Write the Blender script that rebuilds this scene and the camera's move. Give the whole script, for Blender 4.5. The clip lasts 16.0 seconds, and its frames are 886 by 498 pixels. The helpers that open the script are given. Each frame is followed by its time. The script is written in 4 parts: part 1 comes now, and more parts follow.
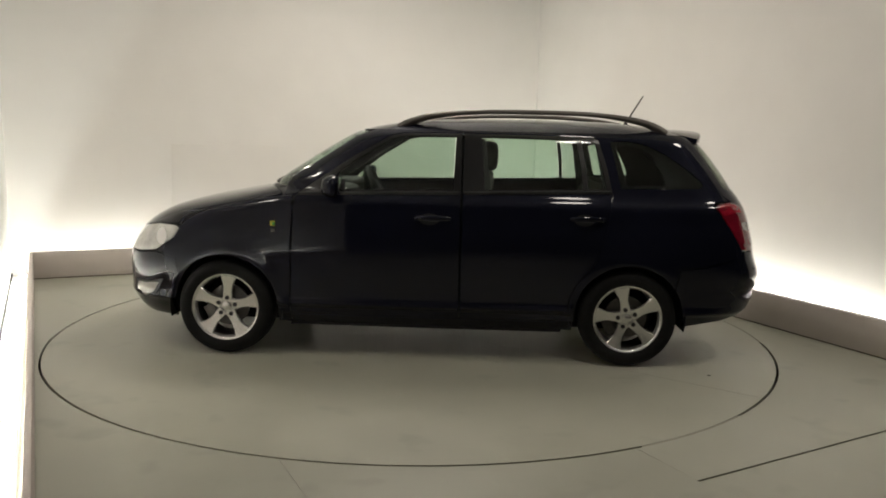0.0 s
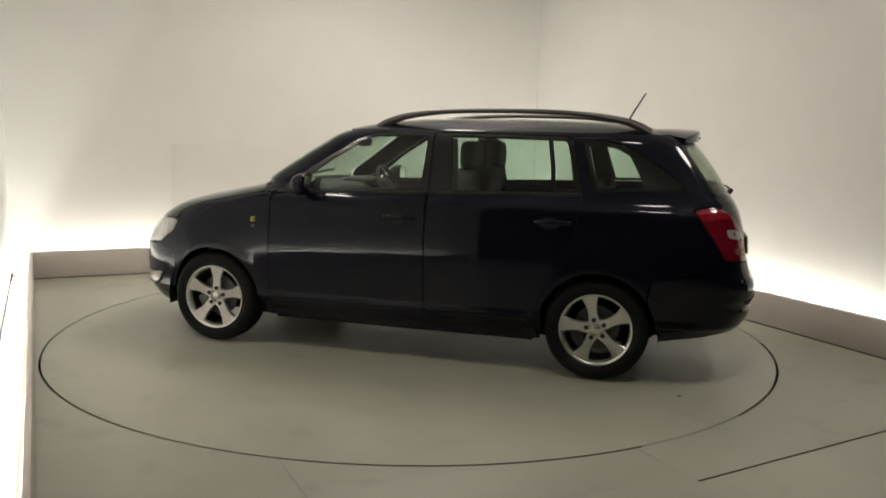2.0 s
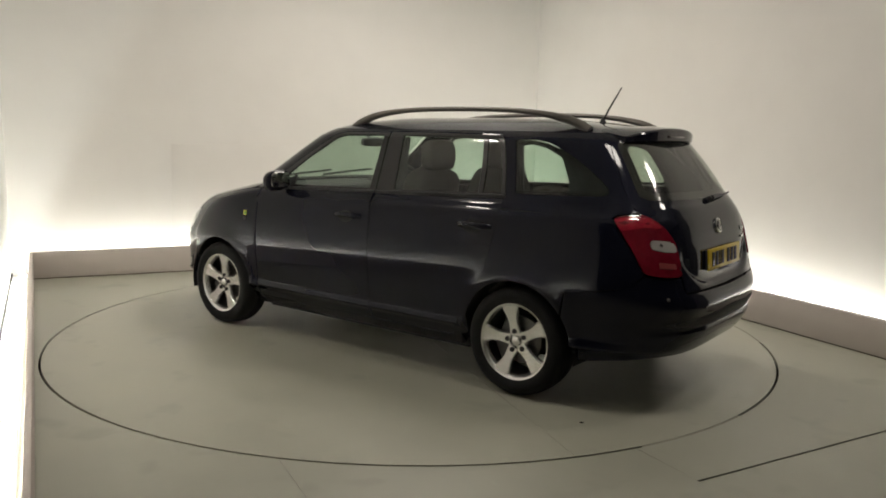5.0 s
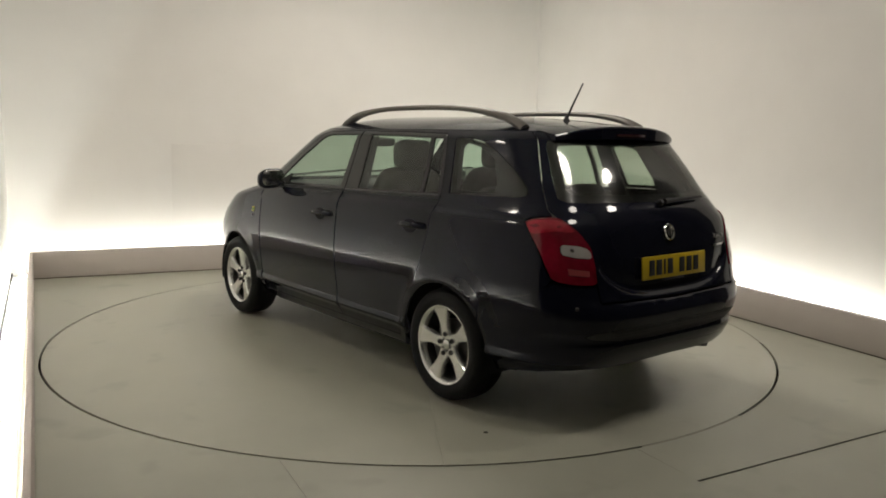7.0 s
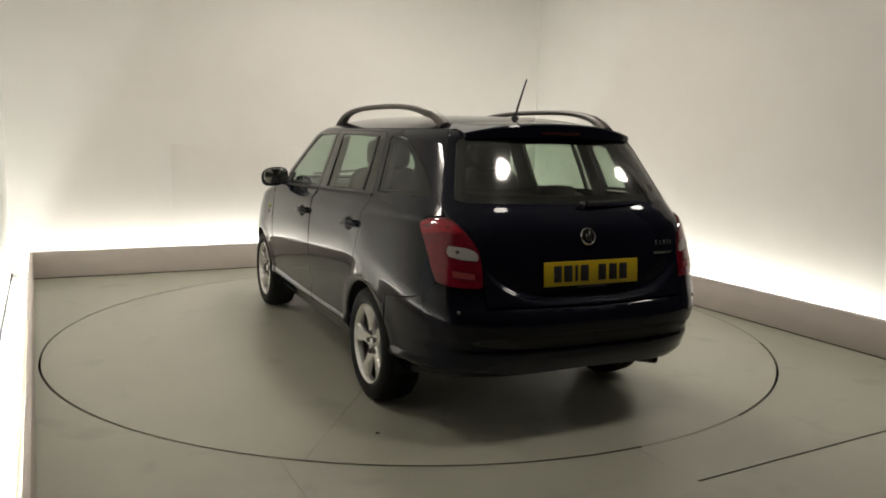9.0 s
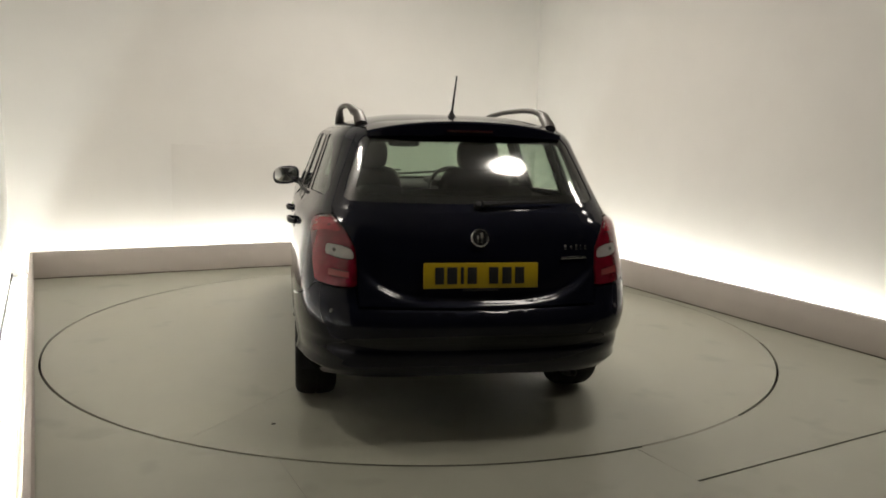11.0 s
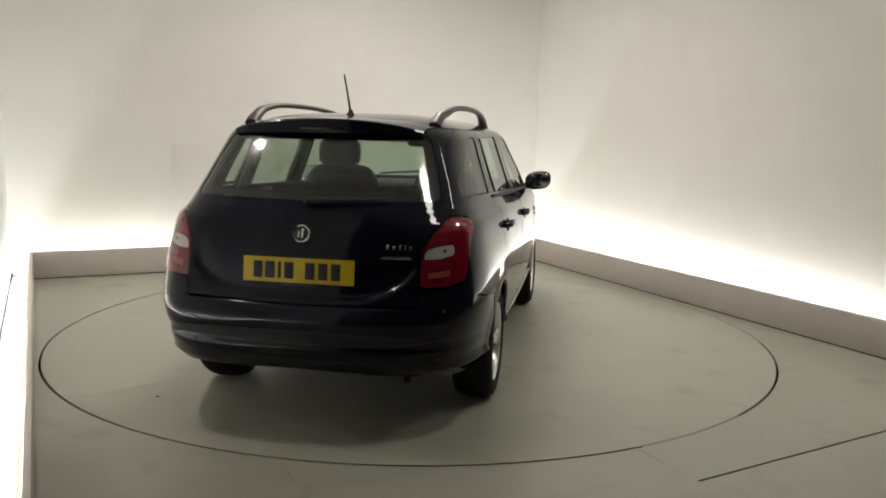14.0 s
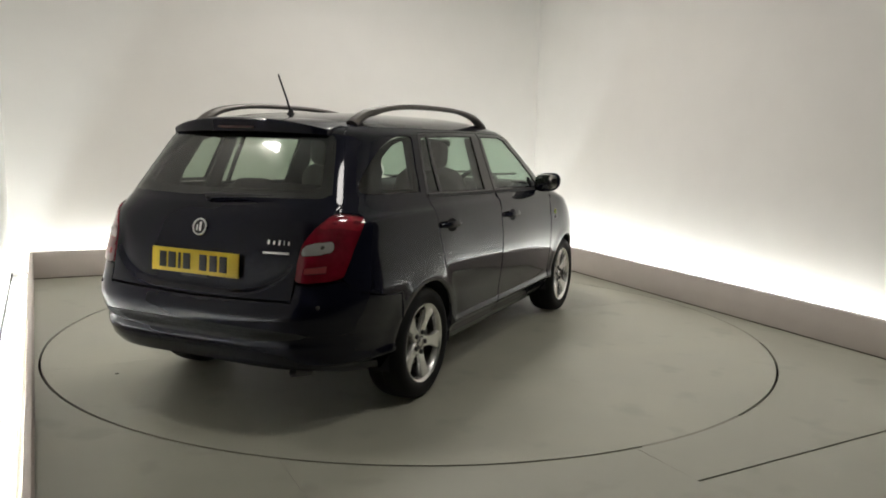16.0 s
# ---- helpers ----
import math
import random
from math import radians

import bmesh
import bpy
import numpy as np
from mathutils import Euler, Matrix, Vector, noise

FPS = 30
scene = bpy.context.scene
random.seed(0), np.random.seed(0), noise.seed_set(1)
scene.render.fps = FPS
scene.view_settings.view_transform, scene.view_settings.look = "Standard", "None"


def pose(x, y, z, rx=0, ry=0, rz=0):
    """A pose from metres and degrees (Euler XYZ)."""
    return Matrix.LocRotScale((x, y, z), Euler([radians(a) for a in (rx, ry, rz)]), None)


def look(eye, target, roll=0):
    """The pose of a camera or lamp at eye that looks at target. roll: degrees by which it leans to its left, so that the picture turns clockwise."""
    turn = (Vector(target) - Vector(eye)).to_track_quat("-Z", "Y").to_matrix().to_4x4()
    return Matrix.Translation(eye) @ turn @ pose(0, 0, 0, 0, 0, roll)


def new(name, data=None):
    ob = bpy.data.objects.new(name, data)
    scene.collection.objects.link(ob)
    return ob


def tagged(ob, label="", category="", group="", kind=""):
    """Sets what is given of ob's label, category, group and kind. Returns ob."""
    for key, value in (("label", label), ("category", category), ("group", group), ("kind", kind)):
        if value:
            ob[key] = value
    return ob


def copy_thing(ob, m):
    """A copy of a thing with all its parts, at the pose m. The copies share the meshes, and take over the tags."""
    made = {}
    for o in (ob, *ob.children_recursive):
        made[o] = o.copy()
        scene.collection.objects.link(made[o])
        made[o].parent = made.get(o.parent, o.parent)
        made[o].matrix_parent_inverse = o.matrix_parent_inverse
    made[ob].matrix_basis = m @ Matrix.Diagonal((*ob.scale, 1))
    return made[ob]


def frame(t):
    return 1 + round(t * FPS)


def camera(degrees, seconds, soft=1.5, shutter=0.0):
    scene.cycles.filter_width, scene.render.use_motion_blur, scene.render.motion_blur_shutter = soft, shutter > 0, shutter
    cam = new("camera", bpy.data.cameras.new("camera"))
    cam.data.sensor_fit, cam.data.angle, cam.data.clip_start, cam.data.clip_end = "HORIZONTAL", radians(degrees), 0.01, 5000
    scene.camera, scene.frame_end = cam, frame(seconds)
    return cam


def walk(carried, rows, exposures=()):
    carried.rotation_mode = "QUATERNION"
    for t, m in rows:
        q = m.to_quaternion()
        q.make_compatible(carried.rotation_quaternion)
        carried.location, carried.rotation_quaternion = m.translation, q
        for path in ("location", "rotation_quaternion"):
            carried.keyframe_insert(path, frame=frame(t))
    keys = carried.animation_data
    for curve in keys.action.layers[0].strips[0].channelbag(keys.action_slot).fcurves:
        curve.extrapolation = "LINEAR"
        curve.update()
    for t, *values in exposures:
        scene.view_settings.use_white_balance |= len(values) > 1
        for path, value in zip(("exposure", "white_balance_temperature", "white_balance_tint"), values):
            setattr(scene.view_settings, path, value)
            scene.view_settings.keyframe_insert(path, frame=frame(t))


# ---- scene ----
from mathutils.geometry import delaunay_2d_cdt

# ---------- camera: it stands still ----------
EYE = (0.0, -5.5501, 1.3655)
YAW, PITCH, ROLL = radians(1.957), radians(-8.110), 1.298
AIM = (EYE[0] + math.sin(YAW) * math.cos(PITCH), EYE[1] + math.cos(YAW) * math.cos(PITCH), EYE[2] + math.sin(PITCH))
cam = camera(58.758, 16.0, soft=1.8)
walk(cam, [(0.0, look(EYE, AIM, ROLL)), (16.0, look(EYE, AIM, ROLL))], exposures=[(0.0, 0.0, 6560, 10), (4.0, 0.0, 6540, 10), (9.0, 0.0, 6560, 10), (12.5, 0.0, 6490, 10), (14.0, 0.0, 6360, 10), (16.0, 0.0, 6185, 10)])

# ---------- world and light ----------
world = bpy.data.worlds.new("world")
scene.world = world
world.use_nodes = True
world.node_tree.nodes["Background"].inputs[0].default_value = (0.6, 0.65, 0.7, 1)
world.node_tree.nodes["Background"].inputs[1].default_value = 0.02
TUBE = 58.0
CEILING_Z = 3.5
# three lamps known by their reflections, then a wide overhead fill, added and unseen
DOWNLIGHTS = [(-2.20, -1.60, 3.40, 30.0, 0.50), (1.25, -2.48, 3.40, 17.5, 0.50), (3.42, -1.38, 3.40, 20.0, 0.50), (0.0, 0.75, 3.45, 67.0, 1.10)]


def downlight_lamp(x, y, z, watts, wide):
    data = bpy.data.lights.new("downlight_lamp", "AREA")
    data.shape, data.size, data.energy, data.color = "DISK", wide, watts, (1.0, 0.93, 0.84)
    ob = new("downlight_lamp", data)
    ob.matrix_world = pose(x, y, z - 0.02)
    return ob


for spot in DOWNLIGHTS:
    downlight_lamp(*spot)


# ---------- materials ----------
def material(name, color, rough=0.5, metal=0.0, vary=0.0, scale=8.0, bump=0.0, bump_scale=60.0, coat=0.0, coat_rough=0.03, spec=0.5, coat_ior=1.5,
             trans=0.0, ior=1.45, emit=None, emit_strength=0.0, rough_vary=0.0, detail=6.0, spots=0.0):
    m = bpy.data.materials.new(name)
    m.use_nodes = True
    nt = m.node_tree
    b = nt.nodes["Principled BSDF"]
    b.inputs["Base Color"].default_value = (*color, 1)
    b.inputs["Roughness"].default_value = rough
    b.inputs["Metallic"].default_value = metal
    b.inputs["IOR"].default_value = ior
    b.inputs["Transmission Weight"].default_value = trans
    b.inputs["Specular IOR Level"].default_value = spec
    b.inputs["Coat Weight"].default_value = coat
    b.inputs["Coat IOR"].default_value = coat_ior
    b.inputs["Coat Roughness"].default_value = coat_rough
    if emit:
        b.inputs["Emission Color"].default_value = (*emit, 1)
        b.inputs["Emission Strength"].default_value = emit_strength
    if vary or rough_vary or bump:
        tc = nt.nodes.new("ShaderNodeTexCoord")
    if vary or rough_vary:
        n1 = nt.nodes.new("ShaderNodeTexNoise")
        n1.inputs["Scale"].default_value = scale
        n1.inputs["Detail"].default_value = detail
        n2 = nt.nodes.new("ShaderNodeTexNoise")
        n2.inputs["Scale"].default_value = scale * 0.13
        n2.inputs["Detail"].default_value = 3
        mix = nt.nodes.new("ShaderNodeMath")
        mix.operation = "MULTIPLY_ADD"
        mix.inputs[1].default_value = 0.45
        nt.links.new(tc.outputs["Object"], n1.inputs["Vector"])
        nt.links.new(tc.outputs["Object"], n2.inputs["Vector"])
        nt.links.new(n1.outputs["Fac"], mix.inputs[0])
        sc = nt.nodes.new("ShaderNodeMath")
        sc.operation = "MULTIPLY"
        sc.inputs[1].default_value = 0.55
        nt.links.new(n2.outputs["Fac"], sc.inputs[0])
        nt.links.new(sc.outputs[0], mix.inputs[2])
        if vary:
            ramp = nt.nodes.new("ShaderNodeMapRange")
            ramp.inputs["From Min"].default_value, ramp.inputs["From Max"].default_value = 0.3, 0.7
            ramp.inputs["To Min"].default_value, ramp.inputs["To Max"].default_value = 1 - vary, 1 + vary
            nt.links.new(mix.outputs[0], ramp.inputs["Value"])
            vm = nt.nodes.new("ShaderNodeVectorMath")
            vm.operation = "SCALE"
            vm.inputs[0].default_value = color
            nt.links.new(ramp.outputs[0], vm.inputs["Scale"])
            nt.links.new(vm.outputs[0], b.inputs["Base Color"])
            if spots:
                n4 = nt.nodes.new("ShaderNodeTexNoise")
                n4.inputs["Scale"].default_value = 3.2
                n4.inputs["Detail"].default_value = 2.5
                n4.inputs["Distortion"].default_value = 0.1
                nt.links.new(tc.outputs["Object"], n4.inputs["Vector"])
                sp = nt.nodes.new("ShaderNodeMapRange")
                sp.inputs["From Min"].default_value, sp.inputs["From Max"].default_value = 0.60, 0.72
                sp.inputs["To Min"].default_value, sp.inputs["To Max"].default_value = 1.0, 1 - spots
                nt.links.new(n4.outputs["Fac"], sp.inputs["Value"])
                v2 = nt.nodes.new("ShaderNodeVectorMath")
                v2.operation = "SCALE"
                nt.links.new(vm.outputs[0], v2.inputs[0])
                nt.links.new(sp.outputs[0], v2.inputs["Scale"])
                nt.links.new(v2.outputs[0], b.inputs["Base Color"])
        if rough_vary:
            rr = nt.nodes.new("ShaderNodeMapRange")
            rr.inputs["From Min"].default_value, rr.inputs["From Max"].default_value = 0.3, 0.7
            rr.inputs["To Min"].default_value, rr.inputs["To Max"].default_value = rough - rough_vary, rough + rough_vary
            nt.links.new(mix.outputs[0], rr.inputs["Value"])
            nt.links.new(rr.outputs[0], b.inputs["Roughness"])
    if bump:
        n3 = nt.nodes.new("ShaderNodeTexNoise")
        n3.inputs["Scale"].default_value = bump_scale
        n3.inputs["Detail"].default_value = 4
        bp = nt.nodes.new("ShaderNodeBump")
        bp.inputs["Strength"].default_value = bump
        bp.inputs["Distance"].default_value = 0.004
        nt.links.new(tc.outputs["Object"], n3.inputs["Vector"])
        nt.links.new(n3.outputs["Fac"], bp.inputs["Height"])
        nt.links.new(bp.outputs[0], b.inputs["Normal"])
    return m


def pane_material(name, tint, gloss=0.075, rough=0.01):
    """Thin tinted glass: a clear tint with a mirror coat."""
    m = bpy.data.materials.new(name)
    m.use_nodes = True
    nt = m.node_tree
    nt.nodes.remove(nt.nodes["Principled BSDF"])
    out = nt.nodes["Material Output"]
    tr = nt.nodes.new("ShaderNodeBsdfTransparent")
    tr.inputs[0].default_value = (*tint, 1)
    gl = nt.nodes.new("ShaderNodeBsdfGlossy")
    gl.inputs["Roughness"].default_value = rough
    lw = nt.nodes.new("ShaderNodeLayerWeight")
    lw.inputs[0].default_value = 0.5
    pw = nt.nodes.new("ShaderNodeMath")
    pw.operation = "POWER"
    pw.inputs[1].default_value = 5.0
    fr = nt.nodes.new("ShaderNodeMath")
    fr.operation = "MULTIPLY_ADD"
    fr.inputs[1].default_value, fr.inputs[2].default_value = 1 - gloss, gloss
    nt.links.new(lw.outputs["Facing"], pw.inputs[0])
    nt.links.new(pw.outputs[0], fr.inputs[0])
    mx = nt.nodes.new("ShaderNodeMixShader")
    nt.links.new(fr.outputs[0], mx.inputs[0])
    nt.links.new(tr.outputs[0], mx.inputs[1])
    nt.links.new(gl.outputs[0], mx.inputs[2])
    nt.links.new(mx.outputs[0], out.inputs[0])
    return m


PAINT = material("dark_blue_paint", (0.0062, 0.0069, 0.0140), rough=0.45, metal=0.25, spec=0.0, coat=1.0, coat_rough=0.06, coat_ior=1.34, vary=0.10, scale=2.5, detail=1.0)
DIM_RED = material("unlit_red_lens", (0.035, 0.003, 0.004), rough=0.2, coat=0.5)
RAIL = material("satin_rail", (0.105, 0.093, 0.082), rough=0.45, metal=0.35, vary=0.1, scale=20)
GLOSS_BLACK = material("gloss_black", (0.006, 0.006, 0.007), rough=0.25, coat=0.3)
BORDER = material("printed_black_border", (0.0035, 0.0035, 0.0035), rough=0.7, spec=0.1, vary=0.1, scale=30)
PLASTIC = material("black_plastic", (0.014, 0.014, 0.015), rough=0.55, vary=0.2, scale=30, bump=0.15, bump_scale=300)
RUBBER = material("tyre_rubber", (0.0065, 0.0065, 0.0065), rough=0.7, spec=0.25, vary=0.25, scale=25, bump=0.2, bump_scale=150)
ALLOY = material("alloy_silver", (0.72, 0.715, 0.70), rough=0.27, metal=0.85, vary=0.06, scale=30)
DARK_METAL = material("dark_metal", (0.10, 0.095, 0.09), rough=0.45, metal=0.9, vary=0.2, scale=40)
CHROME = material("chrome", (0.8, 0.8, 0.8), rough=0.12, metal=1.0)
SHELL = material("underbody_black", (0.008, 0.008, 0.009), rough=0.8, vary=0.2, scale=12)
CABIN = material("cabin_trim", (0.045, 0.045, 0.045), rough=0.75, vary=0.2, scale=20, bump=0.2, bump_scale=200)
LINING = material("headlining_cloth", (0.42, 0.41, 0.38), rough=0.9, vary=0.05, scale=40)
SEAT = material("grey_seat_cloth", (0.155, 0.146, 0.130), rough=0.9, vary=0.25, scale=60, bump=0.4, bump_scale=400)
GLASS = pane_material("tinted_glass", (0.62, 0.73, 0.65))
REAR_GLASS = pane_material("dark_tinted_glass", (0.56, 0.62, 0.54), 0.11, 0.10)
TOP_LIT_RED = material("top_lit_red_lens", (0.29, 0.006, 0.020), rough=0.12, coat=1.0, vary=0.3, scale=30)
PINK_LENS = material("pale_red_lens", (0.30, 0.06, 0.06), rough=0.2, coat=1.0)
RED_LENS = material("red_lens", (0.165, 0.004, 0.015), rough=0.12, coat=1.0, vary=0.45, scale=22, bump=0.25, bump_scale=70)
CLEAR_LENS = material("clear_lens", (0.40, 0.38, 0.36), rough=0.15, coat=1.0, vary=0.1, scale=60)
HEAD_LENS = material("headlamp_lens", (0.62, 0.62, 0.59), rough=0.16, metal=0.35, coat=1.0, vary=0.40, scale=14)
PLATE_Y = material("yellow_plate", (0.53, 0.375, 0.012), rough=0.4, vary=0.05, scale=40)
BADGE_Y = material("badge_yellow", (0.42, 0.38, 0.03), rough=0.4)
BADGE_G = material("badge_green", (0.05, 0.25, 0.05), rough=0.4)
WALL = material("white_wall_paint", (0.78, 0.76, 0.72), rough=0.65, vary=0.03, scale=3, bump=0.05, bump_scale=40)
KERB = material("kerb_paint", (0.55, 0.495, 0.455), rough=0.6, vary=0.06, scale=5, bump=0.06, bump_scale=60)
FLOOR = material("grey_floor_paint", (0.350, 0.347, 0.283), rough=0.42, vary=0.10, scale=3, bump=0.04, bump_scale=25, rough_vary=0.1, spots=0.14)
DISC = material("turntable_paint", (0.370, 0.366, 0.297), rough=0.40, vary=0.13, scale=2.6, bump=0.04, bump_scale=25, rough_vary=0.1, spots=0.14)
HALL = material("dark_hall_paint", (0.11, 0.108, 0.104), rough=0.8, vary=0.1, scale=2)
GRIME_SHADE = material("kerb_grime_shade", (0.15, 0.125, 0.10), rough=0.9, vary=0.3, scale=12)
DUST = material("packed_dust", (0.27, 0.262, 0.215), rough=0.85, vary=0.2, scale=9)
PIT = material("dark_groove", (0.016, 0.012, 0.008), rough=0.9)
CEIL = material("ceiling_paint", (0.62, 0.60, 0.57), rough=0.9, vary=0.05, scale=2)
TUBE_GLOW = material("tube_glow", (0.9, 0.95, 0.9), emit=(0.965, 1.0, 0.97), emit_strength=TUBE)


# ---------- mesh tools ----------
def mesh_ob(name, verts, faces, mat, parent=None, label="", smooth=False):
    me = bpy.data.meshes.new(name)
    me.from_pydata([tuple(map(float, v)) for v in verts], [], [tuple(map(int, f)) for f in faces])
    me.materials.append(mat)
    if smooth:
        me.shade_smooth()
    me.update()
    ob = new(name, me)
    if parent:
        ob.parent = parent
    if label:
        tagged(ob, label)
    return ob


def part(name, bm, mat, parent=None, label="", smooth=True, sharp=35):
    bmesh.ops.recalc_face_normals(bm, faces=bm.faces)
    me = bpy.data.meshes.new(name)
    bm.to_mesh(me)
    bm.free()
    me.materials.append(mat)
    if smooth:
        me.shade_smooth()
        me.set_sharp_from_angle(angle=radians(sharp))
    ob = new(name, me)
    if parent:
        ob.parent = parent
    if label:
        tagged(ob, label)
    return ob


def box(bm, c, size, m=None, bevel=0.0):
    r = bmesh.ops.create_cube(bm, size=1.0)
    vs = r["verts"]
    for v in vs:
        v.co = Vector((v.co.x * size[0], v.co.y * size[1], v.co.z * size[2])) + Vector(c)
    if bevel:
        es = list({e for v in vs for e in v.link_edges})
        r = bmesh.ops.bevel(bm, geom=es, offset=bevel, segments=2, affect="EDGES", profile=0.5)
        vs = list({v for f in r["faces"] for v in f.verts} | {v for v in vs if v.is_valid})
    if m is not None:
        for v in vs:
            v.co = m @ v.co
    return vs


def lathe(bm, prof, axis_m, n=48, a0=0.0, a1=2 * math.pi):
    """Turn a profile of (radius, along) about the z axis of axis_m."""
    rings = []
    full = abs(a1 - a0 - 2 * math.pi) < 1e-6
    steps = n if full else n + 1
    for k in range(steps):
        a = a0 + (a1 - a0) * k / n
        rings.append([bm.verts.new(axis_m @ Vector((r * math.cos(a), r * math.sin(a), h))) for r, h in prof])
    for k in range(n):
        r0, r1 = rings[k], rings[(k + 1) % steps]
        for j in range(len(prof) - 1):
            bm.faces.new((r0[j], r1[j], r1[j + 1], r0[j + 1]))


def tube(bm, path, radius, n=10, flat=1.0):
    """A round bar along a path of points; radius may be a list."""
    pts = [Vector(q) for q in path]
    rings = []
    up = Vector((0, 0, 1))
    for i, q in enumerate(pts):
        d = (pts[min(i + 1, len(pts) - 1)] - pts[max(i - 1, 0)]).normalized()
        ref = up if abs(d.z) < 0.9 else Vector((1, 0, 0))
        a = d.cross(ref).normalized()
        b = a.cross(d)
        r = radius[i] if isinstance(radius, (list, tuple)) else radius
        rings.append([bm.verts.new(q + a * r * flat * math.cos(2 * math.pi * k / n) + b * r * math.sin(2 * math.pi * k / n)) for k in range(n)])
    for r0, r1 in zip(rings, rings[1:]):
        for k in range(n):
            bm.faces.new((r0[k], r0[(k + 1) % n], r1[(k + 1) % n], r1[k]))
    bm.faces.new(rings[0][::-1])
    bm.faces.new(rings[-1])


def inside(poly, pts):
    """Which points lie within a polygon."""
    px, py = poly[:, 0], poly[:, 1]
    qx, qy = np.roll(px, -1), np.roll(py, -1)
    x, y = pts[:, 0][:, None], pts[:, 1][:, None]
    cond = (py > y) != (qy > y)
    den = np.where(np.abs(qy - py) < 1e-12, 1e-12, qy - py)
    cross = cond & (x < (qx - px) * (y - py) / den + px)
    return cross.sum(1) % 2 == 1


def dense(poly, step):
    out = []
    n = len(poly)
    for i in range(n):
        a, b = np.array(poly[i], float), np.array(poly[(i + 1) % n], float)
        k = max(1, int(math.ceil(np.linalg.norm(b - a) / step)))
        for j in range(k):
            out.append(a + (b - a) * j / k)
    return np.array(out)


def fill(outline, holes, step):
    """Triangles that fill an outline less its holes, with an even grid of points within."""
    loops = [np.array(outline)] + [np.array(h) for h in holes]
    lo, hi = loops[0].min(0), loops[0].max(0)
    gx, gy = np.meshgrid(np.arange(lo[0] + step * 0.5, hi[0], step), np.arange(lo[1] + step * 0.5, hi[1], step))
    g = np.stack([gx.ravel(), gy.ravel()], 1)
    keep = inside(loops[0], g)
    for h in loops[1:]:
        keep &= ~inside(h, g)
    g = g[keep]
    if len(g):
        edge_pts = np.concatenate(loops)
        near = np.array([np.min(np.hypot(*(edge_pts - q).T)) for q in g])
        g = g[near > step * 0.45]
    verts, edges = [], []
    for lp in loops:
        o = len(verts)
        verts += [Vector(q) for q in lp]
        edges += [(o + k, o + (k + 1) % len(lp)) for k in range(len(lp))]
    verts += [Vector(q) for q in g]
    vs, es, fs, *_ = delaunay_2d_cdt(verts, edges, [], 0, 1e-6)
    vs = np.array([(v.x, v.y) for v in vs])
    cen = np.array([vs[list(f)].mean(0) for f in fs])
    ok = inside(loops[0], cen)
    for h in loops[1:]:
        ok &= ~inside(h, cen)
    fs = [tuple(f) for f, k in zip(fs, ok) if k]
    used = sorted({i for f in fs for i in f})
    idx = {o: n for n, o in enumerate(used)}
    return vs[used], [tuple(idx[i] for i in f) for f in fs]


def rim_edges(faces):
    """The edges that only one face has, in that face's order."""
    seen = {}
    for f in faces:
        for a, b in zip(f, f[1:] + f[:1]):
            seen[(min(a, b), max(a, b))] = None if (min(a, b), max(a, b)) in seen else (a, b)
    return [e for e in seen.values() if e]


def slab(name, outline, holes, z, thick, mat, parent=None, label="", step=0.6, edge=0.3):
    """A flat plate with its top at z, cut to an outline with holes."""
    v2, fs = fill(dense(outline, edge), [dense(h, edge) for h in holes], step)
    n = len(v2)
    verts = [(x, y, z) for x, y in v2] + [(x, y, z - thick) for x, y in v2]
    fix = []
    for f in fs:
        a, b, c = (v2[i] for i in f)
        fix.append(f if (b[0] - a[0]) * (c[1] - a[1]) - (b[1] - a[1]) * (c[0] - a[0]) > 0 else f[::-1])
    faces = list(fix) + [tuple(i + n for i in f[::-1]) for f in fix]
    faces += [(a, a + n, b + n, b) for a, b in rim_edges(fix)]
    return mesh_ob(name, verts, faces, mat, parent, label)


def wall_between(name, a, b, z0, z1, thick, mat, kind="structure", label="", bevel=0.0):
    """An upright wall whose face runs from a to b; its thickness lies to the left of that way."""
    a, b = Vector((*a, 0)), Vector((*b, 0))
    d = (b - a).normalized()
    n = Vector((-d.y, d.x, 0))
    mid = (a + b) / 2 + n * thick / 2
    bm = bmesh.new()
    m = Matrix.Translation((mid.x, mid.y, (z0 + z1) / 2)) @ Matrix.Rotation(math.atan2(d.y, d.x), 4, "Z")
    box(bm, (0, 0, 0), ((b - a).length, thick, z1 - z0), m, bevel)
    return tagged(part(name, bm, mat, smooth=bool(bevel)), label, "wall", kind=kind)


# ---------- the room ----------
A0 = (-3.465, 1.595)      # kerb, inner corner at the back and left
C0 = (1.13, 3.688)        # kerb, inner corner at the back and right
R_END = (3.14, -0.915)     # kerb's right end
L_END = (-1.105, -3.36)    # kerb's left end
W_BL = (-3.735, 1.73)     # wall corners
W_BR = (1.43, 4.11)
W_R = (3.47, -0.81)
W_L = (-1.20, -3.70)
KERB_H, KERB_T = 0.25, 0.05

R_TABLE = 2.417
GAP = 0.008


def circle(r, a0, a1, n):
    return [(r * math.cos(radians(a0 + (a1 - a0) * k / n)), r * math.sin(radians(a0 + (a1 - a0) * k / n))) for k in range(n + 1)]


ANG1 = math.degrees(math.atan2(-2.352, -0.565))        # joints of the drive-on plate
ANG2 = math.degrees(math.atan2(-2.20, 1.00))
J1_OUT = (-0.115, -3.32)
J2 = (1.167, -2.544)
J2_OUT = (3.33, -1.426)

